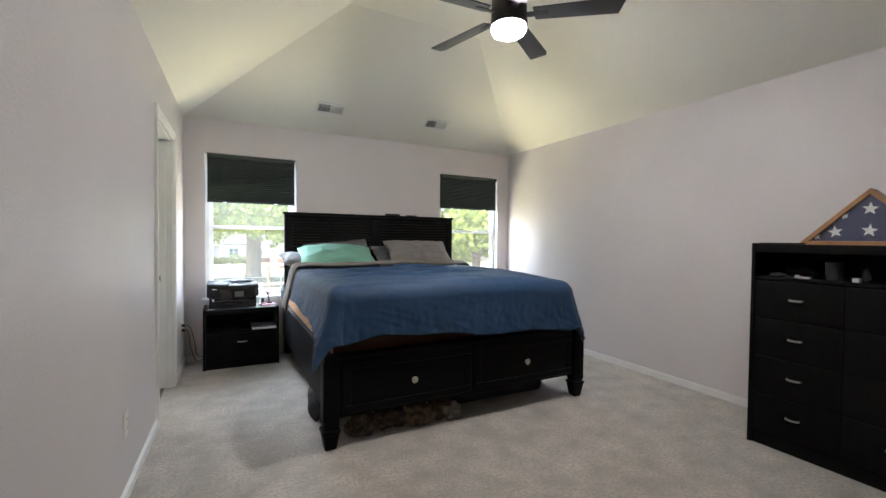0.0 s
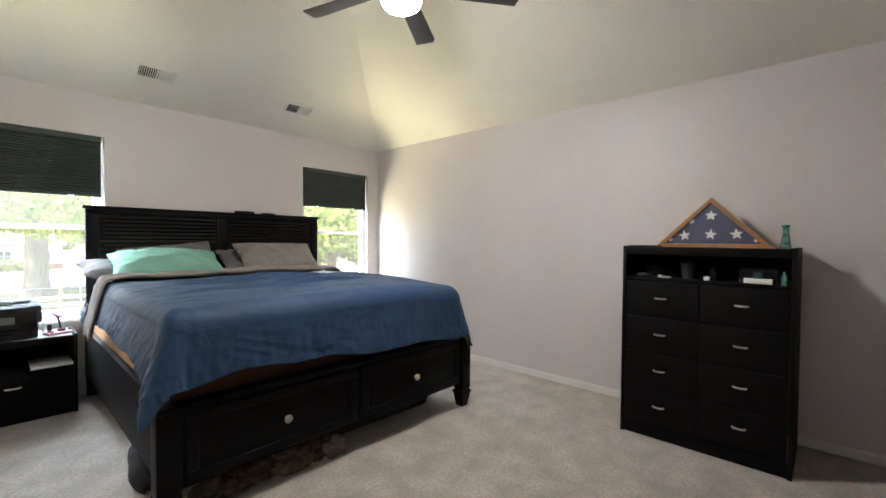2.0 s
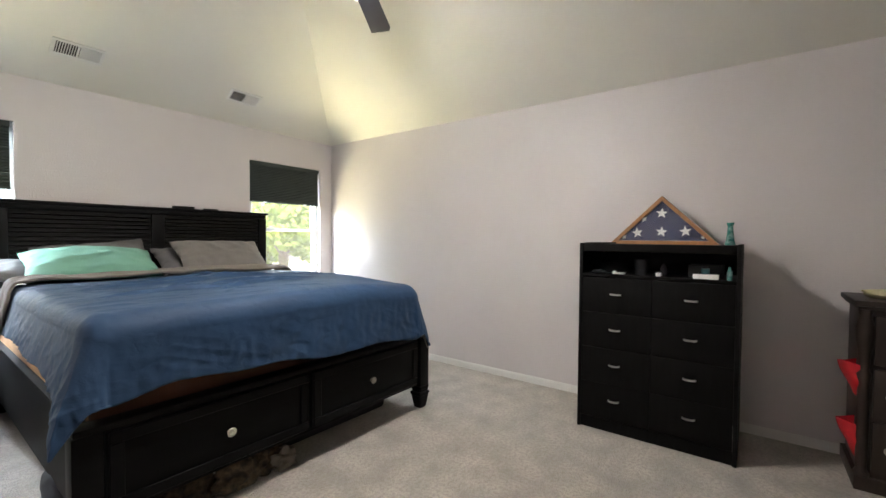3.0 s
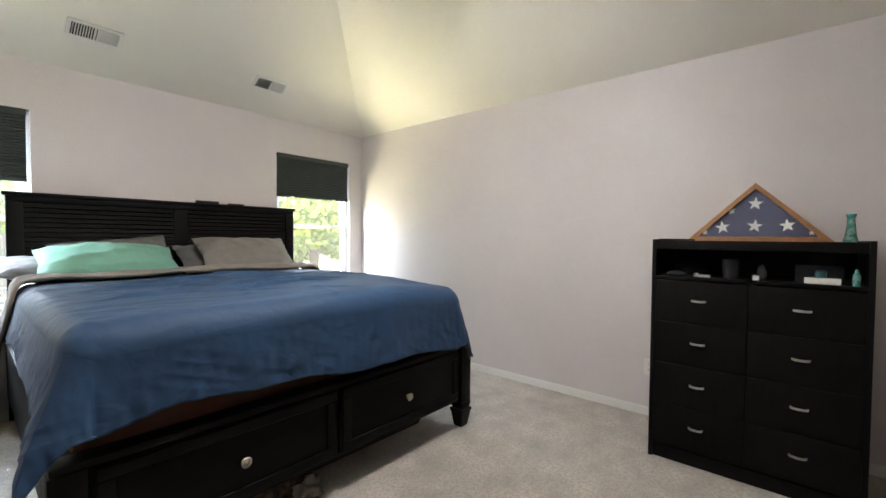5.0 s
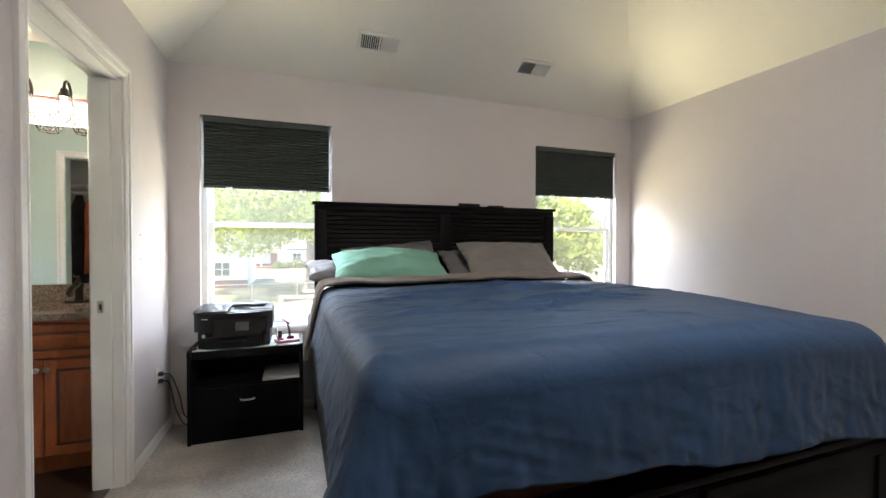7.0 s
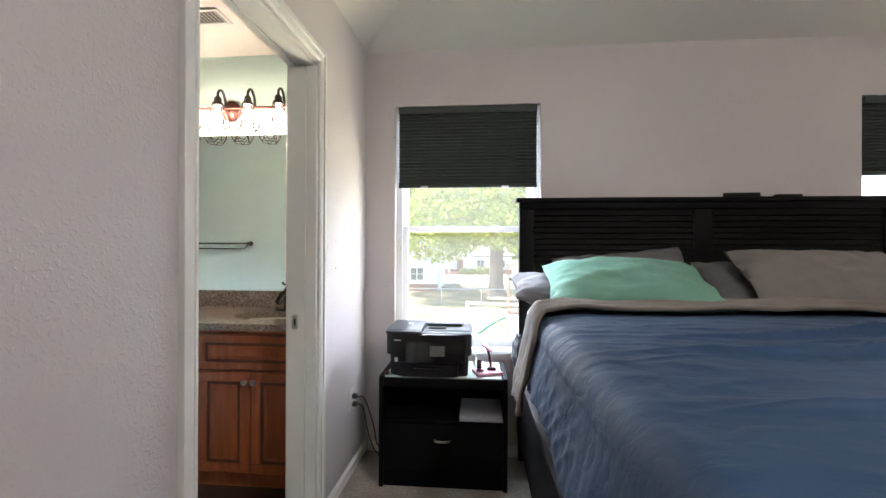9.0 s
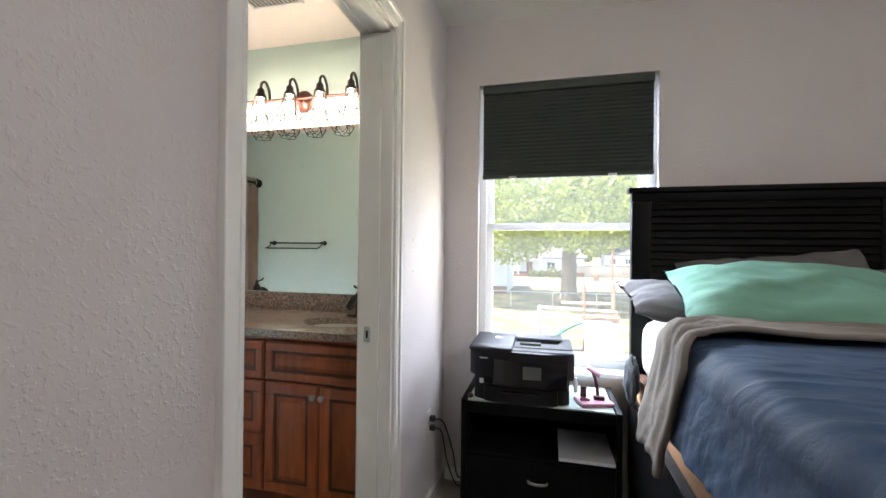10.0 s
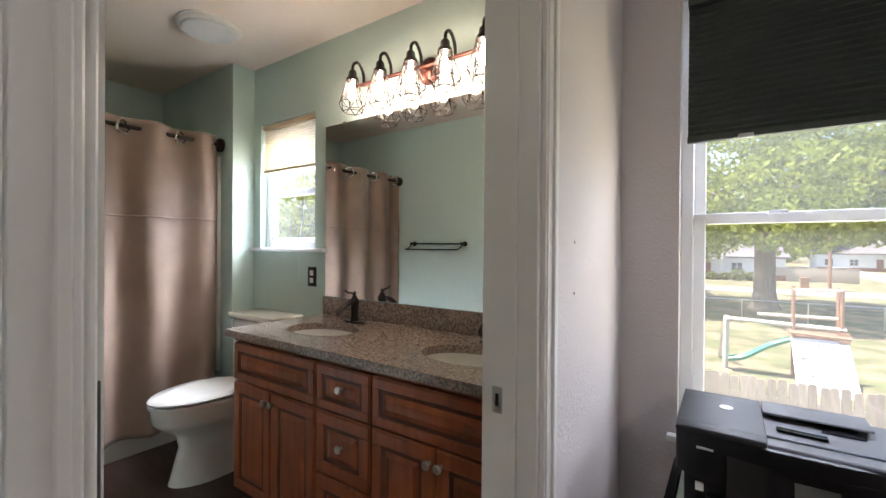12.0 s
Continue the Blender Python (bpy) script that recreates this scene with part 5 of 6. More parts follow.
for sx, sy in SINKS:
    bowl = lathe([(1.0, 0.0), (1.02, -0.012), (0.95, -0.06), (0.75, -0.11), (0.35, -0.13), (0.02, -0.132)], c_(sx, sy, CT1 - 0.022), 48, sx=SA, sy=SB)
    bmesh.ops.delete(bowl, geom=[f for f in bowl.faces if len(f.verts) > 10], context="FACES_ONLY")
    bmesh.ops.solidify(bowl, geom=bowl.faces[:], thickness=0.006)
    basin = thing("sink", "white oval undermount sink in the granite top", "sink", (-0.86, 4.72, CT0), group="vanity sinks")
    part("basin", bowl, PORCELAIN, basin, smooth=60)
    part("drain", lathe([(0.02, 0), (0.02, 0.003)], c_(sx, sy, CT1 - 0.151), 20), BRONZE, basin, "dark bronze drain")
    fx, fy = sx, sy + 0.205
    fa = thing("faucet", "oil-rubbed bronze waterfall faucet with a lever", "faucet", (fx, fy, CT1), group="vanity faucets")
    part("base_plate", lathe([(1, 0), (1, 0.006), (0.9, 0.010)], (0, 0, 0), 32, sx=0.075, sy=0.026), BRONZE, fa)
    part("body", lathe([(0.024, 0.008), (0.019, 0.03), (0.020, 0.09), (0.024, 0.10), (0.024, 0.115), (0.016, 0.128), (0.010, 0.140)], seg=24), BRONZE, fa)
    spout = sheet(10, 14, lambda u, v: ((u - 0.5) * 0.034, -0.010 - 0.105 * v, 0.098 - 0.050 * v * v + 0.020 * (2 * u - 1) ** 2), 0.004)
    part("spout", spout, BRONZE, fa, "open trough spout")
    part("lever", tube([(0, 0, 0.138), (0, -0.02, 0.155), (0.0, -0.045, 0.158), (0.0, -0.062, 0.170)], 0.005), BRONZE, fa)
    part("finial", lathe([(0.006, 0.138), (0.010, 0.150), (0.004, 0.162)], seg=14), BRONZE, fa)

mir = thing("wall_mirror", "large frameless mirror above the vanity", "mirror", (-0.95, BYW - 0.008, 0.965))
part("glass", box((-0.66, -0.004, 0.0), (0.79, 0.0, 0.985)), MIRROR, mir)
part("backing", box((-0.66, 0.0005, 0.0), (0.79, 0.007, 0.985)), SCREENGREY, mir)
for x in (-0.5, 0.5):
    part("clip", box((x - 0.01, -0.008, 0.978), (x + 0.01, -0.0045, 0.993), 0.001), CHROME, mir)

# five-lamp bar
LX, LZ = -0.868, 2.105
lb = thing("vanity_light", "bronze bar light with five wire-cage lamps", "wall light", (LX, BYW, LZ))
t = lathe([(0.066, 0), (0.066, 0.010), (0.05, 0.022), (0.02, 0.032)], seg=32)
bmesh.ops.transform(t, matrix=Matrix.Rotation(radians(90), 4, "X"), verts=t.verts[:])
part("wall_plate", t, COPPER, lb, "round copper-bronze wall plate")
part("bar", rod((-0.46, -0.065, 0.0), (0.46, -0.065, 0.0), 0.009), COPPER, lb)
part("stem", rod((0, -0.03, 0), (0, -0.06, 0), 0.012), COPPER, lb)
for k in range(5):
    x = -0.38 + 0.19 * k
    arm = tube([(x, -0.065, 0.0), (x, -0.072, 0.055), (x, -0.105, 0.095), (x, -0.140, 0.075), (x, -0.145, 0.035)], 0.008)
    part("arm", arm, BRONZE, lb)
    part("socket_cup", lathe([(0.012, 0.045), (0.020, 0.035), (0.022, 0.012), (0.030, 0.004), (0.034, -0.012)], (x, -0.145, 0), 20), BRONZE, lb)
    lamp = part("bulb", lathe([(0.008, -0.012), (0.010, -0.035), (0.018, -0.065), (0.021, -0.085), (0.015, -0.103), (0.005, -0.109)], (x, -0.145, 0), 18), BULB, lb, "glowing clear filament bulb")
    cage = bmesh.new()
    tops = [Vector((x + 0.030 * math.cos(a), -0.145 + 0.030 * math.sin(a), -0.012)) for a in [2 * math.pi * i / 6 for i in range(6)]]
    mids = [Vector((x + 0.070 * math.cos(a), -0.145 + 0.070 * math.sin(a), -0.125)) for a in [2 * math.pi * (i + 0.5) / 6 for i in range(6)]]
    lows = [Vector((x + 0.050 * math.cos(a), -0.145 + 0.050 * math.sin(a), -0.168)) for a in [2 * math.pi * i / 6 for i in range(6)]]
    for i in range(6):
        j = (i + 1) % 6
        for p, q in ((tops[i], mids[i]), (tops[j], mids[i]), (mids[i], mids[j]), (mids[i], lows[i]), (mids[i], lows[j]), (lows[i], lows[j])):
            rod(p, q, 0.0023, seg=6, bm=cage)
    part("cage", cage, BRONZE, lb, "open geometric wire cage")

# window blind
bl = thing("slat_blind", "cream slat blind raised halfway up the bathroom window", "window blind", (-2.005, BYW + 0.02, 1.745))
part("headrail", box((-0.275, -0.012, 0.29), (0.275, 0.022, 0.318), 0.003), BLINDS, bl)
part("bottom_rail", box((-0.272, -0.012, 0.0), (0.272, 0.014, 0.016), 0.003), BLINDS, bl)
for k in range(17):
    t = box((-0.272, -0.012, -0.0008), (0.272, 0.012, 0.0008))
    bmesh.ops.transform(t, matrix=Matrix.Translation((0, 0.002, 0.026 + k * 0.0158)) @ Matrix.Rotation(radians(50), 4, "X"), verts=t.verts[:])
    part("slat", t, BLINDS, bl)
part("cord", tube([(0.18, -0.016, 0.3), (0.182, -0.018, -0.2), (0.178, -0.05, -0.46), (0.179, -0.052, -0.70)], 0.0015, 6), PALE, bl)
solid("bath_outlet", box((-1.778, BYW - 0.006, 1.010), (-1.702, BYW, 1.128), 0.003), BLACKPLASTIC, "black outlet plate with white sockets behind the vanity", "outlet")
for z in (1.047, 1.091):
    solid("outlet_socket", box((-1.755, BYW - 0.0085, z - 0.015), (-1.725, BYW - 0.0062, z + 0.015), 0.001), OUTLET, "white socket face set in a black plate", "outlet")

# toilet
to = thing("toilet", "white porcelain two-piece toilet with lid closed", "toilet", (-2.05, 4.60, -0.003))
def oval(cy, a, bf, bb, z, n=36):
    """An egg-shaped ring: half width a, reaching bf forwards and bb back."""
    return [(a * math.cos(2 * math.pi * k / n), cy + (bb if math.sin(2 * math.pi * k / n) > 0 else bf) * math.sin(2 * math.pi * k / n), z) for k in range(n)]
def loft(rings, bm=None):
    bm = bm or bmesh.new()
    vs = [[bm.verts.new(p) for p in r] for r in rings]
    for a, c in zip(vs, vs[1:]):
        for k in range(len(a)):
            bm.faces.new((a[k], a[(k + 1) % len(a)], c[(k + 1) % len(a)], c[k]))
    bm.faces.new(vs[0][::-1])
    bm.faces.new(vs[-1])
    return bm
part("bowl", loft([oval(-0.02, 0.125, 0.215, 0.29, 0.0), oval(-0.02, 0.118, 0.205, 0.29, 0.03), oval(-0.02, 0.100, 0.165, 0.29, 0.18), oval(-0.02, 0.115, 0.185, 0.27, 0.25), oval(-0.02, 0.160, 0.265, 0.24, 0.305), oval(-0.02, 0.176, 0.290, 0.23, 0.335), oval(-0.02, 0.180, 0.295, 0.22, 0.38), oval(-0.02, 0.182, 0.30, 0.22, 0.405)]), PORCELAIN, to, smooth=60)
part("seat", loft([oval(-0.02, 0.185, 0.305, 0.21, 0.407), oval(-0.02, 0.188, 0.310, 0.21, 0.415), oval(-0.02, 0.186, 0.308, 0.21, 0.426)]), PORCELAIN, to)
part("lid", loft([oval(-0.02, 0.170, 0.290, 0.20, 0.428), oval(-0.02, 0.184, 0.306, 0.21, 0.434), oval(-0.02, 0.188, 0.310, 0.21, 0.442), oval(-0.02, 0.180, 0.300, 0.205, 0.452), oval(-0.02, 0.12, 0.22, 0.16, 0.460)]), PORCELAIN, to, smooth=60)
part("tank", box((-0.22, 0.21, 0.38), (0.22, 0.405, 0.775), 0.03, 3), PORCELAIN, to)
part("tank_lid", box((-0.235, 0.195, 0.776), (0.235, 0.415, 0.812), 0.014, 3), PORCELAIN, to)
to.scale = (1, 1, 1.03)
part("flush_lever", tube([(-0.17, 0.205, 0.70), (-0.17, 0.185, 0.70), (-0.11, 0.180, 0.695)], 0.006), CHROME, to, "small chrome flush lever")

# tub and curtain
tub = thing("bathtub", "white bathtub behind the shower curtain", "bathtub", (-2.995, 4.08, -0.003))
shell = bmesh.new()
for a, c in (((-0.43, -0.775, 0.0), (-0.34, 0.785, 0.40)), ((0.34, -0.775, 0.0), (0.415, 0.785, 0.40)), ((-0.339, -0.775, 0.0), (0.339, -0.70, 0.40)), ((-0.339, 0.70, 0.0), (0.339, 0.785, 0.40)), ((-0.339, -0.699, 0.0), (0.339, 0.699, 0.08))):
    box(a, c, 0.012, 2, shell)
part("basin", shell, PORCELAIN, tub)
solid("tub_surround", box((BX0 + 0.001, 4.845, 0.40), (-2.515, 4.869, 1.86), 0.004), PORCELAIN, "white plastic tub surround panel", "surround")
RX, RZ = -2.50, 1.93
cr = thing("curtain_rod", "dark bronze double curtain rod with round flanges", "curtain rod", (RX, 4.08, RZ))
part("rod", rod((0, -0.77, 0), (0, 0.78, 0), 0.0125), BRONZE, cr)
part("rod", rod((-0.05, -0.77, 0.02), (-0.05, 0.78, 0.02), 0.009), BRONZE, cr)
for y0, y1 in ((0.745, 0.789), (-0.779, -0.735)):
    t = lathe([(0.034, 0), (0.046, 0.006), (0.046, 0.028), (0.030, 0.044)], seg=28)
    bmesh.ops.transform(t, matrix=Matrix.Translation((0, y1 if y0 > 0 else y0, 0)) @ Matrix.Rotation(radians(90 if y0 > 0 else -90), 4, "X"), verts=t.verts[:])
    part("flange", t, BRONZE, cr, "round dark wall flange")
cu = thing("shower_curtain", "taupe fabric shower curtain with a seam and chrome grommets", "shower curtain", (RX, 4.08, 0.06))
def curtain_at(u, v):
    y = -0.76 + 1.51 * u
    a = 2 * math.pi * y / 0.30
    amp = 0.030 + 0.018 * v + 0.010 * cloth_noise(y * 3, v * 2, 4)
    x = amp * math.sin(a + 0.5 * cloth_noise(y * 2, v * 1.5, 1) * v) + 0.012 * cloth_noise(y * 9, v * 5, 2)
    return (x, y, 1.925 - 1.86 * v)
part("cloth", sheet(180, 60, curtain_at, 0.003), CURTAIN, cu, smooth=180)
part("seam", sheet(180, 2, lambda u, v: (curtain_at(u, 0.30)[0] + 0.0035, curtain_at(u, 0.3)[1], 1.925 - 1.86 * (0.30 + 0.006 * v)), 0.002), CURTAIN, cu, smooth=180)
for k in range(10):
    y = -0.675 + 0.15 * k
    t = bmesh.new()
    ring = [Vector((0.038 * math.cos(2 * math.pi * i / 20), 0.004 * math.sin(4 * math.pi * i / 20), 0.038 * math.sin(2 * math.pi * i / 20))) for i in range(21)]
    tube([Vector((0.004, y, 1.865)) + (Matrix.Rotation(radians(60 if k % 2 else -60), 3, "Z") @ p) for p in ring], 0.0075, 6, t)
    part("grommet", t, CHROME, cu, "chrome ring grommet")

# opposite wall: towel bar, closet with clothes
tb = thing("towel_bar", "black double towel bar on the mint wall", "towel bar", (-1.995, BY0, 1.285))
part("upper_bar", rod((-0.30, 0.055, 0), (0.30, 0.055, 0), 0.007), BRONZE, tb)
part("lower_bar", rod((-0.33, 0.115, -0.055), (0.27, 0.115, -0.055), 0.006), BRONZE, tb)
for x in (-0.30, 0.30):
    t = lathe([(0.024, 0), (0.024, 0.008), (0.012, 0.016), (0.012, 0.055), (0.016, 0.062)], seg=20)
    bmesh.ops.transform(t, matrix=Matrix.Translation((x, 0, 0)) @ Matrix.Rotation(radians(-90), 4, "X"), verts=t.verts[:])
    part("bracket", t, BRONZE, tb)
    part("strut", tube([(x, 0.05, 0), (x - 0.01, 0.075, -0.035), (x - 0.02, 0.115, -0.055)], 0.005), BRONZE, tb)
rail = thing("closet_rail", "white wire closet shelf with a hanging rail", "closet rail", (-0.93, 2.62, 1.78))
part("pole", rod((-0.81, 0, 0), (0.80, 0, 0), 0.012), TRIM, rail)
part("shelf", box((-0.81, -0.28, 0.06), (0.80, 0.06, 0.075), 0.002), TRIM, rail)
for k in range(13):
    x = -1.66 + k * 0.125
    m = (CLOTHBROWN, CLOTHBROWN, CLOTHDARK, CLOTHORANGE, CLOTHBROWN, CLOTHDARK)[k % 6]
    def shirt(u, v, x=x, k=k):
        a = 2 * math.pi * u
        w = 0.05 + 0.14 * smooth(0, 0.16, v) + 0.02 * v
        return (x + (0.028 + 0.014 * v) * math.cos(a) + 0.012 * cloth_noise(v * 4, k, 1), 2.62 + w * math.sin(a), 1.74 - (0.85 + 0.1 * (k % 3)) * v)
    g = thing("hanging_shirt", "hanging shirt in brown, black or orange on the closet rail", "shirt", (0, 0, 0), "clothes in the closet")
    part("cloth", sheet(18, 16, shirt), m, g, smooth=180)
    part("hook", tube([(x, 2.62, 1.74), (x, 2.62, 1.765), (x, 2.607, 1.785), (x, 2.62, 1.7945)], 0.002, 6), CHROME, g)
lump("laundry_heap", "dark heap of clothes on the closet floor", "clothes", (-0.95, 2.80, -0.004), (0.45, 0.28, 0.55), CLOTHDARK, 41, 0.4, 4)

# ceiling fittings
fl = thing("flush_ceiling_light", "round white flush ceiling light and fan", "ceiling light", (-2.03, 4.55, HB))
part("rim", lathe([(0.16, 0.0), (0.165, -0.012), (0.155, -0.022), (0.14, -0.024)], seg=48), VENT, fl)
part("diffuser", lathe([(0.139, -0.022), (0.13, -0.034), (0.08, -0.044), (0.02, -0.047)], seg=48), PALE, fl)
cv = thing("bath_ceiling_vent", "white louvred register in the bathroom ceiling", "vent", (-0.78, 4.57, HB))
rim = bmesh.new()
for a, c in (((-0.15, -0.075), (0.15, -0.055)), ((-0.15, 0.055), (0.15, 0.075)), ((-0.15, -0.055), (-0.13, 0.055)), ((0.13, -0.055), (0.15, 0.055))):
    box((*a, -0.010), (*c, -0.001), 0.002, 1, rim)
part("frame", rim, VENT, cv)
part("backing", box((-0.13, -0.055, -0.004), (0.13, 0.055, -0.001)), GREYCLOTH, cv)
for k in range(12):
    t = box((-0.006, -0.054, -0.0008), (0.006, 0.054, 0.0008))
    bmesh.ops.transform(t, matrix=Matrix.Translation((-0.121 + k * 0.022, 0, -0.0085)) @ Matrix.Rotation(radians(35), 4, "Y"), verts=t.verts[:])
    part("slat", t, VENT, cv)
baseboard((VX0 - 0.01, BYW), (-2.37, BYW), (0, -1))
baseboard((-1.33, BY0), (-2.53, BY0), (0, 1))

# ---- outside, seen from the upper floor ----
GZ = -2.9
bm = bmesh.new()
bmesh.ops.create_grid(bm, x_segments=2, y_segments=2, size=1500)
bmesh.ops.translate(bm, verts=bm.verts[:], vec=(0, 1506.5, GZ))
solid("ground", bm, DAPPLED_GRASS, "patchy lawn with sun dapple in its colour, reaching to the distance", "ground", "structure", None)
solid("road", prism([(-90, 53.0), (14, 53.0), (30, 47.0), (60, 34), (66, 40), (36, 57), (24, 80), (20, 140), (15, 140), (17, 80), (14, 59), (-90, 59.0)], GZ, GZ + 0.03, 2), ROAD, "pale sunlit asphalt street with a side road", "road", "structure", None)

RNG = np.random.default_rng(7)
def leaves(name, material, parent, blobs, size, label=""):
    """A crown of many small leaf sprays scattered through blobs (centre, radii, count)."""
    verts, faces = [], []
    for (cx, cy, cz), (rx, ry, rz), n in blobs:
        d = RNG.normal(size=(n, 3))
        d /= np.linalg.norm(d, axis=1)[:, None]
        r = RNG.uniform(0.45, 1.0, n) ** 0.5
        p = d * r[:, None] * (rx, ry, rz) + (cx, cy, cz)
        a = RNG.normal(size=(n, 3))
        a /= np.linalg.norm(a, axis=1)[:, None]
        b2 = np.cross(a, RNG.normal(size=(n, 3)))
        b2 /= np.linalg.norm(b2, axis=1)[:, None]
        s = size * RNG.uniform(0.6, 1.5, n)[:, None]
        for q, u, w in zip(p, a * s, b2 * s * 0.7):
            k = len(verts)
            verts += [q - u, q - 0.2 * u + w, q + u, q - 0.1 * u - w]
            faces.append((k, k + 1, k + 2, k + 3))
    me = bpy.data.meshes.new(name)
    me.from_pydata([tuple(v) for v in verts], [], faces)
    me.materials.append(material)
    ob = new(name, me)
    ob.parent = parent
    if label:
        ob["label"] = label
    return ob


def tree(place, trunk_r, crown_z, spread, tall, n, size, label, seed):
    rnd = random.Random(seed)
    t = thing("tree", label, "tree", (place[0], place[1], GZ), "yard trees")
    bm = bmesh.new()
    fork = (crown_z - GZ) * 0.85
    profile = [(trunk_r * 1.55, 0), (trunk_r * 1.15, 0.5), (trunk_r, 1.4), (trunk_r * 0.92, fork * 0.7), (trunk_r * 1.0, fork)]
    lathe(profile, seg=18, bm=bm)
    part("trunk", bm, BARK, t, smooth=60)
    blobs = []
    for k in range(9):
        a = 2 * math.pi * k / 9 + rnd.uniform(-0.3, 0.3)
        reach = spread * rnd.uniform(0.45, 0.8)
        end = (reach * math.cos(a), reach * math.sin(a), fork + tall * rnd.uniform(0.15, 0.55))
        limb = tube([(0, 0, fork - 0.4), (end[0] * 0.35, end[1] * 0.35, fork + (end[2] - fork) * 0.6), end], trunk_r * 0.28, 7)
        part("limb", limb, BARK, t)
        rr = spread * rnd.uniform(0.28, 0.42)
        blobs.append((end, (rr, rr, rr * 0.75), n // 14))
        blobs.append(((end[0] * 1.1, end[1] * 1.1, end[2] - rr * 0.55), (rr * 0.9, rr * 0.9, rr * 0.55), n // 22))
    for k in range(6):
        a = rnd.uniform(0, 6.28)
        blobs.append(((spread * 0.35 * math.cos(a), spread * 0.35 * math.sin(a), fork + tall * rnd.uniform(0.5, 0.9)), (spread * 0.4, spread * 0.4, tall * 0.25), n // 18))
    leaves("crown", LEAF, t, blobs, size)
    return t


tree((2.4, 40.0), 0.64, 3.4, 11.0, 9.0, 34000, 0.145, "large leafy maple with a thick grey trunk", 1)
tree((24.0, 70.0), 0.5, 3.0, 9.0, 8.0, 5000, 0.42, "leafy shade tree by the street", 2)
tree((10.0, 125.0), 0.5, 4.0, 11.0, 10.0, 4500, 0.6, "leafy shade tree by the street", 3)
tree((38.0, 100.0), 0.6, 1.8, 13.0, 12.0, 5000, 0.65, "broad leafy tree behind the houses", 4)
tree((-9.0, 92.0), 0.5, 3.6, 11.0, 10.0, 4500, 0.5, "tall leafy tree behind the house", 5)
tree((-33.0, 33.0), 0.5, 0.0, 8.5, 8.0, 7000, 0.30, "leafy tree in the neighbouring yard", 6)
tree((-46.0, 48.0), 0.5, 0.0, 10.0, 11.0, 6000, 0.36, "leafy tree in the neighbouring yard", 8)
tree((19.0, 30.0), 0.4, 0.4, 5.5, 6.0, 5000, 0.24, "leafy tree at the edge of the yard", 9)
# distant woods
far = thing("distant_trees", "far line of green trees on the horizon", "trees", (0, 180, GZ), kind="stuff")
leaves("foliage", LEAF, far, [((RNG.uniform(-190, 190), RNG.uniform(-15, 25), RNG.uniform(4, 9)), (RNG.uniform(9, 15), 8, RNG.uniform(5, 9)), 420) for k in range(46)], 1.3)

# picket fence with rails
fence = thing("fence", "weathered wooden picket fence of upright boards", "fence", (2.0, 13.1, GZ))
for z in (0.45, 1.35):
    part("rail", box((-11, 0.014, z), (12, 0.05, z + 0.09), 0.004), FENCEWOOD, fence)
for x in np.arange(-11, 12.1, 2.3):
    part("post", box((x - 0.05, 0.051, 0), (x + 0.05, 0.14, 1.7), 0.005), FENCEWOOD, fence)

# shed with its gable
shed = thing("shed", "tan garden shed with a pale gabled roof", "shed", (4.0, 10.8, GZ))
part("wall", prism([(-0.93, 0), (0.93, 0), (0.93, 2.10), (0.0, 2.80), (-0.93, 2.10)], -1.5, 1.5, 0), TAN, shed, smooth=None)
for s in (-1, 1):
    part("roof", prism([(s * -0.02, 2.84), (s * 1.15, 1.96), (s * 1.15, 2.03), (s * -0.02, 2.91)], -1.62, 1.62, 0), SIDING if s < 0 else ROOF, shed, smooth=None)
part("gable_trim", prism([(-1.12, 1.93), (0, 2.78), (1.12, 1.93), (1.12, 2.02), (0, 2.86), (-1.12, 2.02)], -1.56, -1.501, 0), PALEWOOD, shed, smooth=None)

# play set: swing beam, tower, slide, climbing wall
ps = thing("play_set", "wooden swing and climbing set with a green slide", "play set", (2.0, 21.0, GZ))
def P(x, y, z):
    return (x - 2.0, y - 21.0, z - GZ)
def post(name, a, c, w, mat=PLAYWOOD):
    return part(name, rod(P(*a), P(*c), w, seg=4), mat, ps, smooth=None)
post("swing_post", (0.26, 21.0, GZ), (0.28, 21.0, -1.17), 0.09, PALEWOOD)
post("swing_post", (0.10, 22.6, GZ), (0.28, 21.6, -1.17), 0.09, PALEWOOD)
post("swing_beam", (0.20, 21.1, -1.16), (3.35, 21.0, -1.24), 0.075, PALEWOOD)
post("rail_beam", (1.2, 22.0, -1.05), (3.3, 22.0, -1.02), 0.06, PALEWOOD)
post("rail_beam", (2.0, 20.9, -1.42), (3.45, 20.9, -1.48), 0.06)
for x, y in ((2.08, 21.0), (3.24, 21.0), (2.2, 22.3), (3.36, 22.3)):
    post("tower_post", (x, y, GZ), (x, y, -0.02), 0.055)
post("tower_beam", (2.05, 21.0, -0.06), (3.27, 21.0, -0.02), 0.05, PALEWOOD)
part("deck", box(P(2.05, 21.0, -1.62), P(3.3, 22.35, -1.55), 0.01), PLAYWOOD, ps)
part("side_panel", box(P(3.16, 20.9, -1.98), P(3.42, 20.95, -1.32), 0.01), PLAYWOOD, ps)
wall = part("climbing_wall", prism([(20.95 - 21.0, -1.62 - GZ), (20.98 - 21.0, -1.60 - GZ), (19.35 - 21.0, 0.03), (19.3 - 21.0, 0.0)], 0.02, 1.40, 0), SIDING, ps, "pale sunlit climbing wall")
rnd = random.Random(3)
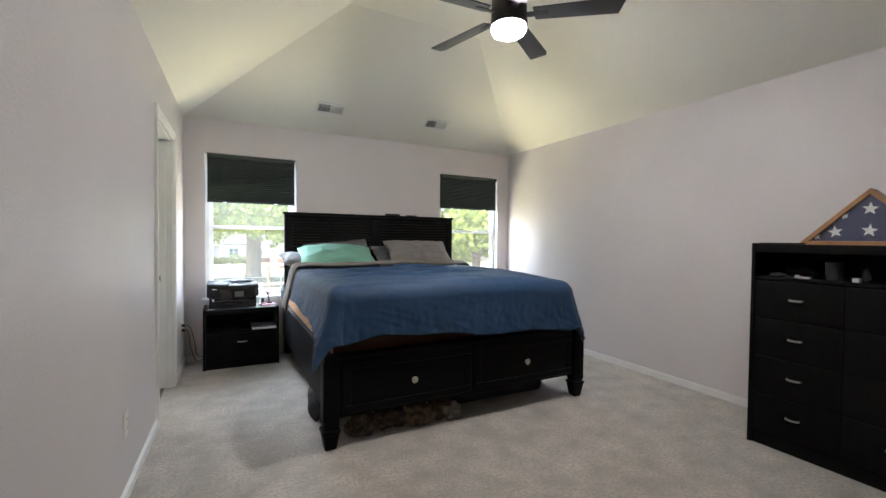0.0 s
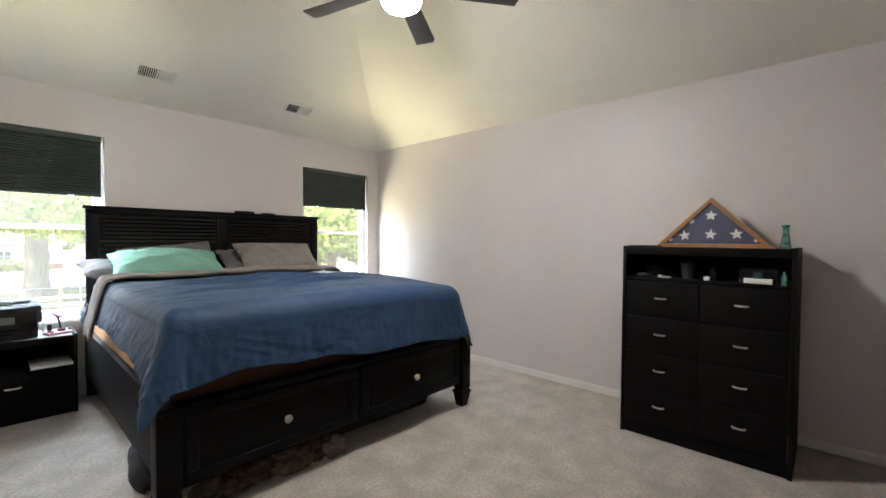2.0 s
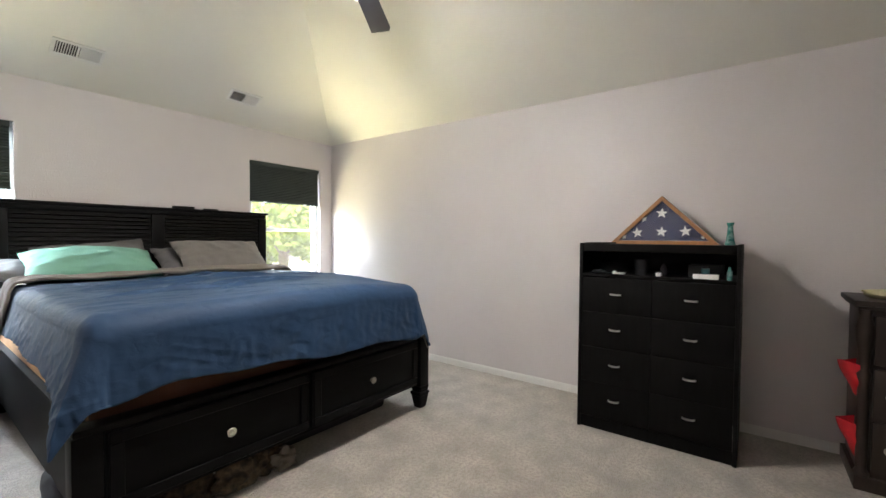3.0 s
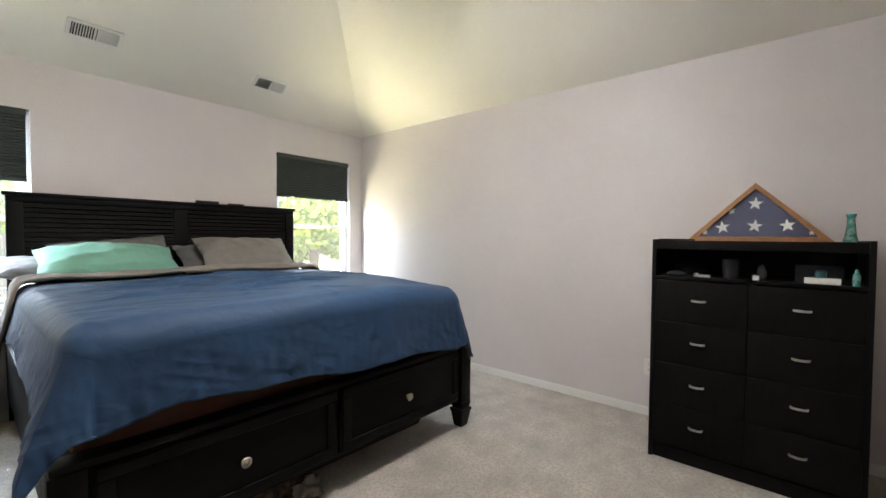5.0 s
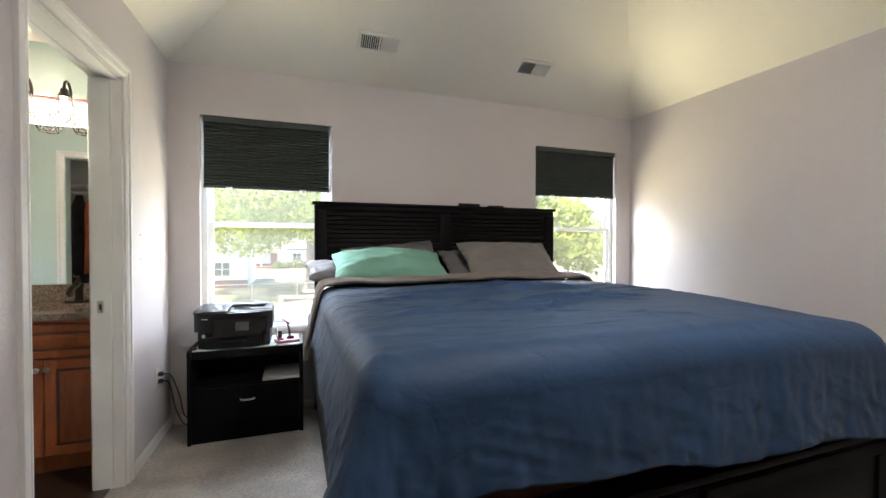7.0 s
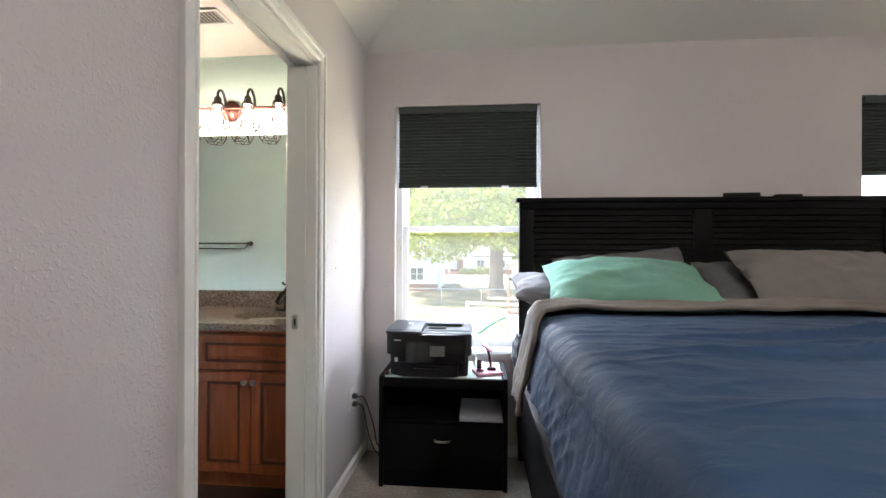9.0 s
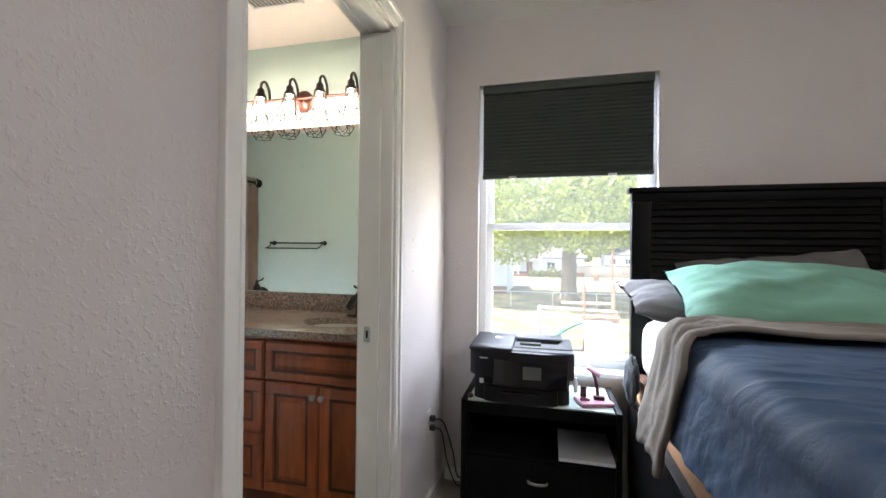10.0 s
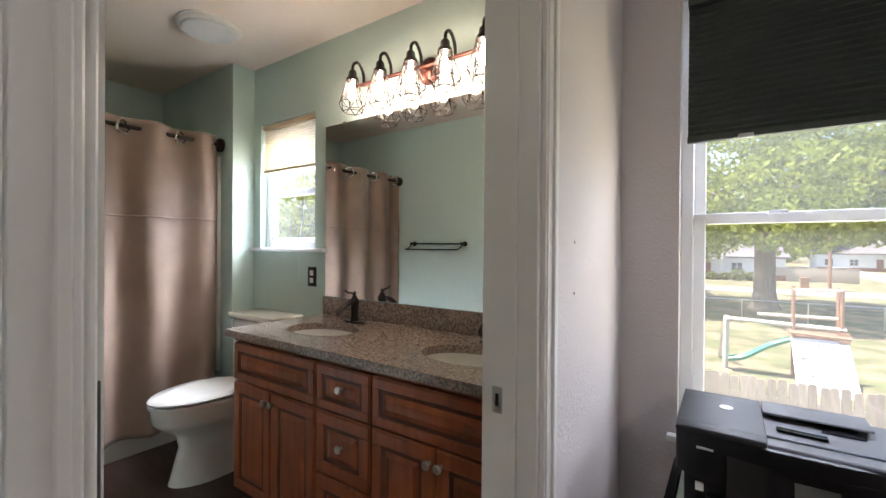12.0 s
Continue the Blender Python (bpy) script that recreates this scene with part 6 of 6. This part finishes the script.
for k in range(9):
    s = rnd.uniform(0.1, 0.9)
    part("climbing_hold", lathe([(0.05, 0), (0.045, 0.03), (0.02, 0.05)], (rnd.uniform(0.15, 1.25), -0.05 - 1.63 * (1 - s) - 0.02, 1.29 * s + 0.02), 8), PALEWOOD, wall)
slide = sheet(24, 8, lambda u, v: P(1.98 - 1.62 * u, 20.85 + 0.42 * (v - 0.5), -1.72 + (-0.92 + 0.10 * math.sin(u * 7)) * u + 0.14 * (2 * v - 1) ** 2), 0.03)
part("slide", slide, GREENPLASTIC, ps, "wavy green plastic slide")


def house(place, size, roof_h, wall_mat, label, doors, gable_x=True, porch=False):
    """A low house: walls, brick base, gable roof, windows with panes and a door."""
    w, d, h = size
    hs = thing("house", label, "house", (place[0], place[1], GZ), "neighbouring houses")
    part("wall", box((-w / 2, -d / 2, 0), (w / 2, d / 2, h)), wall_mat, hs, smooth=None)
    part("brick_base", box((-w / 2 - 0.03, -d / 2 - 0.05, 0), (w / 2 + 0.03, -d / 2 - 0.001, 0.7)), BRICK, hs, smooth=None)
    part("roof", prism([(-d / 2 - 0.5, h - 0.15), (0, h + roof_h), (d / 2 + 0.5, h - 0.15), (d / 2 + 0.5, h + 0.05), (0, h + roof_h + 0.2), (-d / 2 - 0.5, h + 0.05)], -w / 2 - 0.4, w / 2 + 0.4, 0), ROOF, hs, smooth=None)
    part("gable", prism([(-d / 2, h), (d / 2, h), (0, h + roof_h - 0.05)], -w / 2, w / 2, 0), wall_mat, hs, smooth=None)
    n = max(int(w // 3.2), 2)
    for k in range(n):
        x = -w / 2 + w * (k + 0.5) / n
        if k in doors:
            dd = part("door", box((x - 0.48, -d / 2 - 0.09, 0.3), (x + 0.48, -d / 2 - 0.052, 2.35), 0.01), BRICK, hs)
            continue
        win = part("window", box((x - 0.65, -d / 2 - 0.06, 1.05), (x + 0.65, -d / 2 - 0.002, 2.35), 0.01), TRIM, hs)
        for sx in (-0.32, 0.32):
            for z in (1.12, 1.73):
                part("pane", box((x + sx - 0.27, -d / 2 - 0.075, z), (x + sx + 0.27, -d / 2 - 0.061, z + 0.55)), SCREENGREY, win)
    if porch:
        part("porch_roof", box((-w / 2, -d / 2 - 2.2, h - 0.35), (0.2, -d / 2 - 0.001, h - 0.16), 0.02), TRIM, hs)
        part("porch_step", box((-w / 2 + 1, -d / 2 - 2.2, 0), (0.2, -d / 2 - 0.1, 0.35), 0.02), BRICK, hs)
        for x in (-w / 2 + 0.3, -w / 4, 0.0):
            part("porch_post", box((x - 0.12, -d / 2 - 2.1, 0.0), (x + 0.12, -d / 2 - 1.86, h - 0.35), 0.01), TRIM, hs)
    return hs


house((-0.5, 78.0), (14.0, 8.0, 3.1), 1.6, SIDING, "low white house with a porch and brick base", (1,), porch=True)
house((24.0, 120.0), (18.0, 9.0, 3.4), 2.4, SIDING, "white house down the side road", (2,))
house((56.0, 112.0), (18.0, 9.0, 3.4), 2.0, SIDING, "long low white house across the street", (3,))
house((-9.4, 48.0), (12.4, 9.0, 5.0), 2.0, SIDING, "tall white-sided neighbouring house", (0,))
for k, (x, y, r) in enumerate(((-1.6, 71.2, 0.8), (-0.2, 71.3, 0.75), (1.4, 71.0, 1.1), (2.8, 71.4, 0.8))):
    sh = thing("shrub", "clipped round shrub before a porch", "shrub", (x, y, GZ), "porch shrubs")
    leaves("foliage", HEDGE, sh, [((0, 0, r * 0.7), (r, r, r * 0.72), 700)], 0.10)
for x, y, l, a in ((9.0, 74.0, 9.0, 0), (40.0, 66.0, 16.0, 28)):
    g = thing("board_fence", "grey board fence across the street", "fence", (x, y, GZ), "street fences")
    g.rotation_euler = (0, 0, radians(a))
    part("boards", box((-l / 2, -0.03, 0), (l / 2, 0.03, 1.75), 0.01), FENCEWOOD, g)
    part("cap", box((-l / 2, -0.06, 1.751), (l / 2, 0.06, 1.80), 0.01), FENCEWOOD, g)
pole = thing("utility_pole", "slim brown wooden utility pole at the roadside", "pole", (9.1, 62.5, GZ))
part("shaft", rod((0, 0, 0), (0, 0, 9.0), 0.17, 0.12), PLAYWOOD, pole)
part("crossarm", box((-1.0, -0.06, 8.2), (1.0, 0.06, 8.35), 0.01), PLAYWOOD, pole)
bn = thing("refuse_bin", "brown wheeled refuse bin at the kerb", "bin", (6.8, 58.9 + 1.2, GZ))
part("body", prism([(-0.35, -0.3), (0.35, -0.3), (0.35, 0.35), (-0.35, 0.35)], 0, 1.15, 2, bevel=0.03), PLAYWOOD, bn)
part("lid", box((-0.40, -0.38, 1.151), (0.40, 0.4, 1.25), 0.03), PLAYWOOD, bn)
car = thing("parked_car", "white saloon car parked on the side road", "car", (14.6, 92.0, GZ))
part("body", prism([(-2.2, 0.35), (2.2, 0.35), (2.25, 0.75), (1.5, 0.95), (0.8, 1.42), (-0.9, 1.45), (-1.7, 1.0), (-2.2, 0.9)], -0.85, 0.85, 1, bevel=0.08), CARWHITE, car)
part("window", prism([(0.75, 1.35), (-0.85, 1.38), (-1.45, 1.02), (1.25, 1.0)], -0.865, 0.865, 1), GLOSSBLACK, car)
for x in (-1.35, 1.35):
    for y in (-0.80, 0.80):
        w = part("wheel", rod((x, y - 0.11, 0.33), (x, y + 0.11, 0.33), 0.33, seg=24), RUBBER, car)
        part("rim", rod((x, y - 0.115, 0.33), (x, y + 0.115, 0.33), 0.2, seg=16), SILVER, w)
# chain-link yard fence behind the play set: posts and top rail
cl = thing("wire_fence", "low grey wire fence across the yard", "fence", (4.0, 34.0, GZ))
part("top_rail", rod((-24, 0, 1.15), (24, 0, 1.15), 0.03, seg=8), SILVER, cl)
for k in range(17):
    part("post", rod((-24 + 3 * k, 0, 0), (-24 + 3 * k, 0, 1.2), 0.03, seg=8), SILVER, cl)

# fence pickets, boards of their own
def picket_mesh(h):
    return mesh_of("picket", prism([(-0.065, 0), (0.065, 0), (0.065, h - 0.035), (0.035, h), (-0.035, h), (-0.065, h - 0.035)], -0.009, 0.009, 1), FENCEWOOD)
PICKETS = [picket_mesh(h) for h in (1.75, 1.77, 1.79)]
rnd = random.Random(11)
for k in range(160):
    ob = new("picket", PICKETS[k % 3])
    ob.parent = fence
    ob.location = (-11 + 0.143 * k, rnd.uniform(-0.002, 0.003), rnd.uniform(-0.01, 0.01))
    ob.rotation_euler = (0, rnd.uniform(-0.012, 0.012), 0)
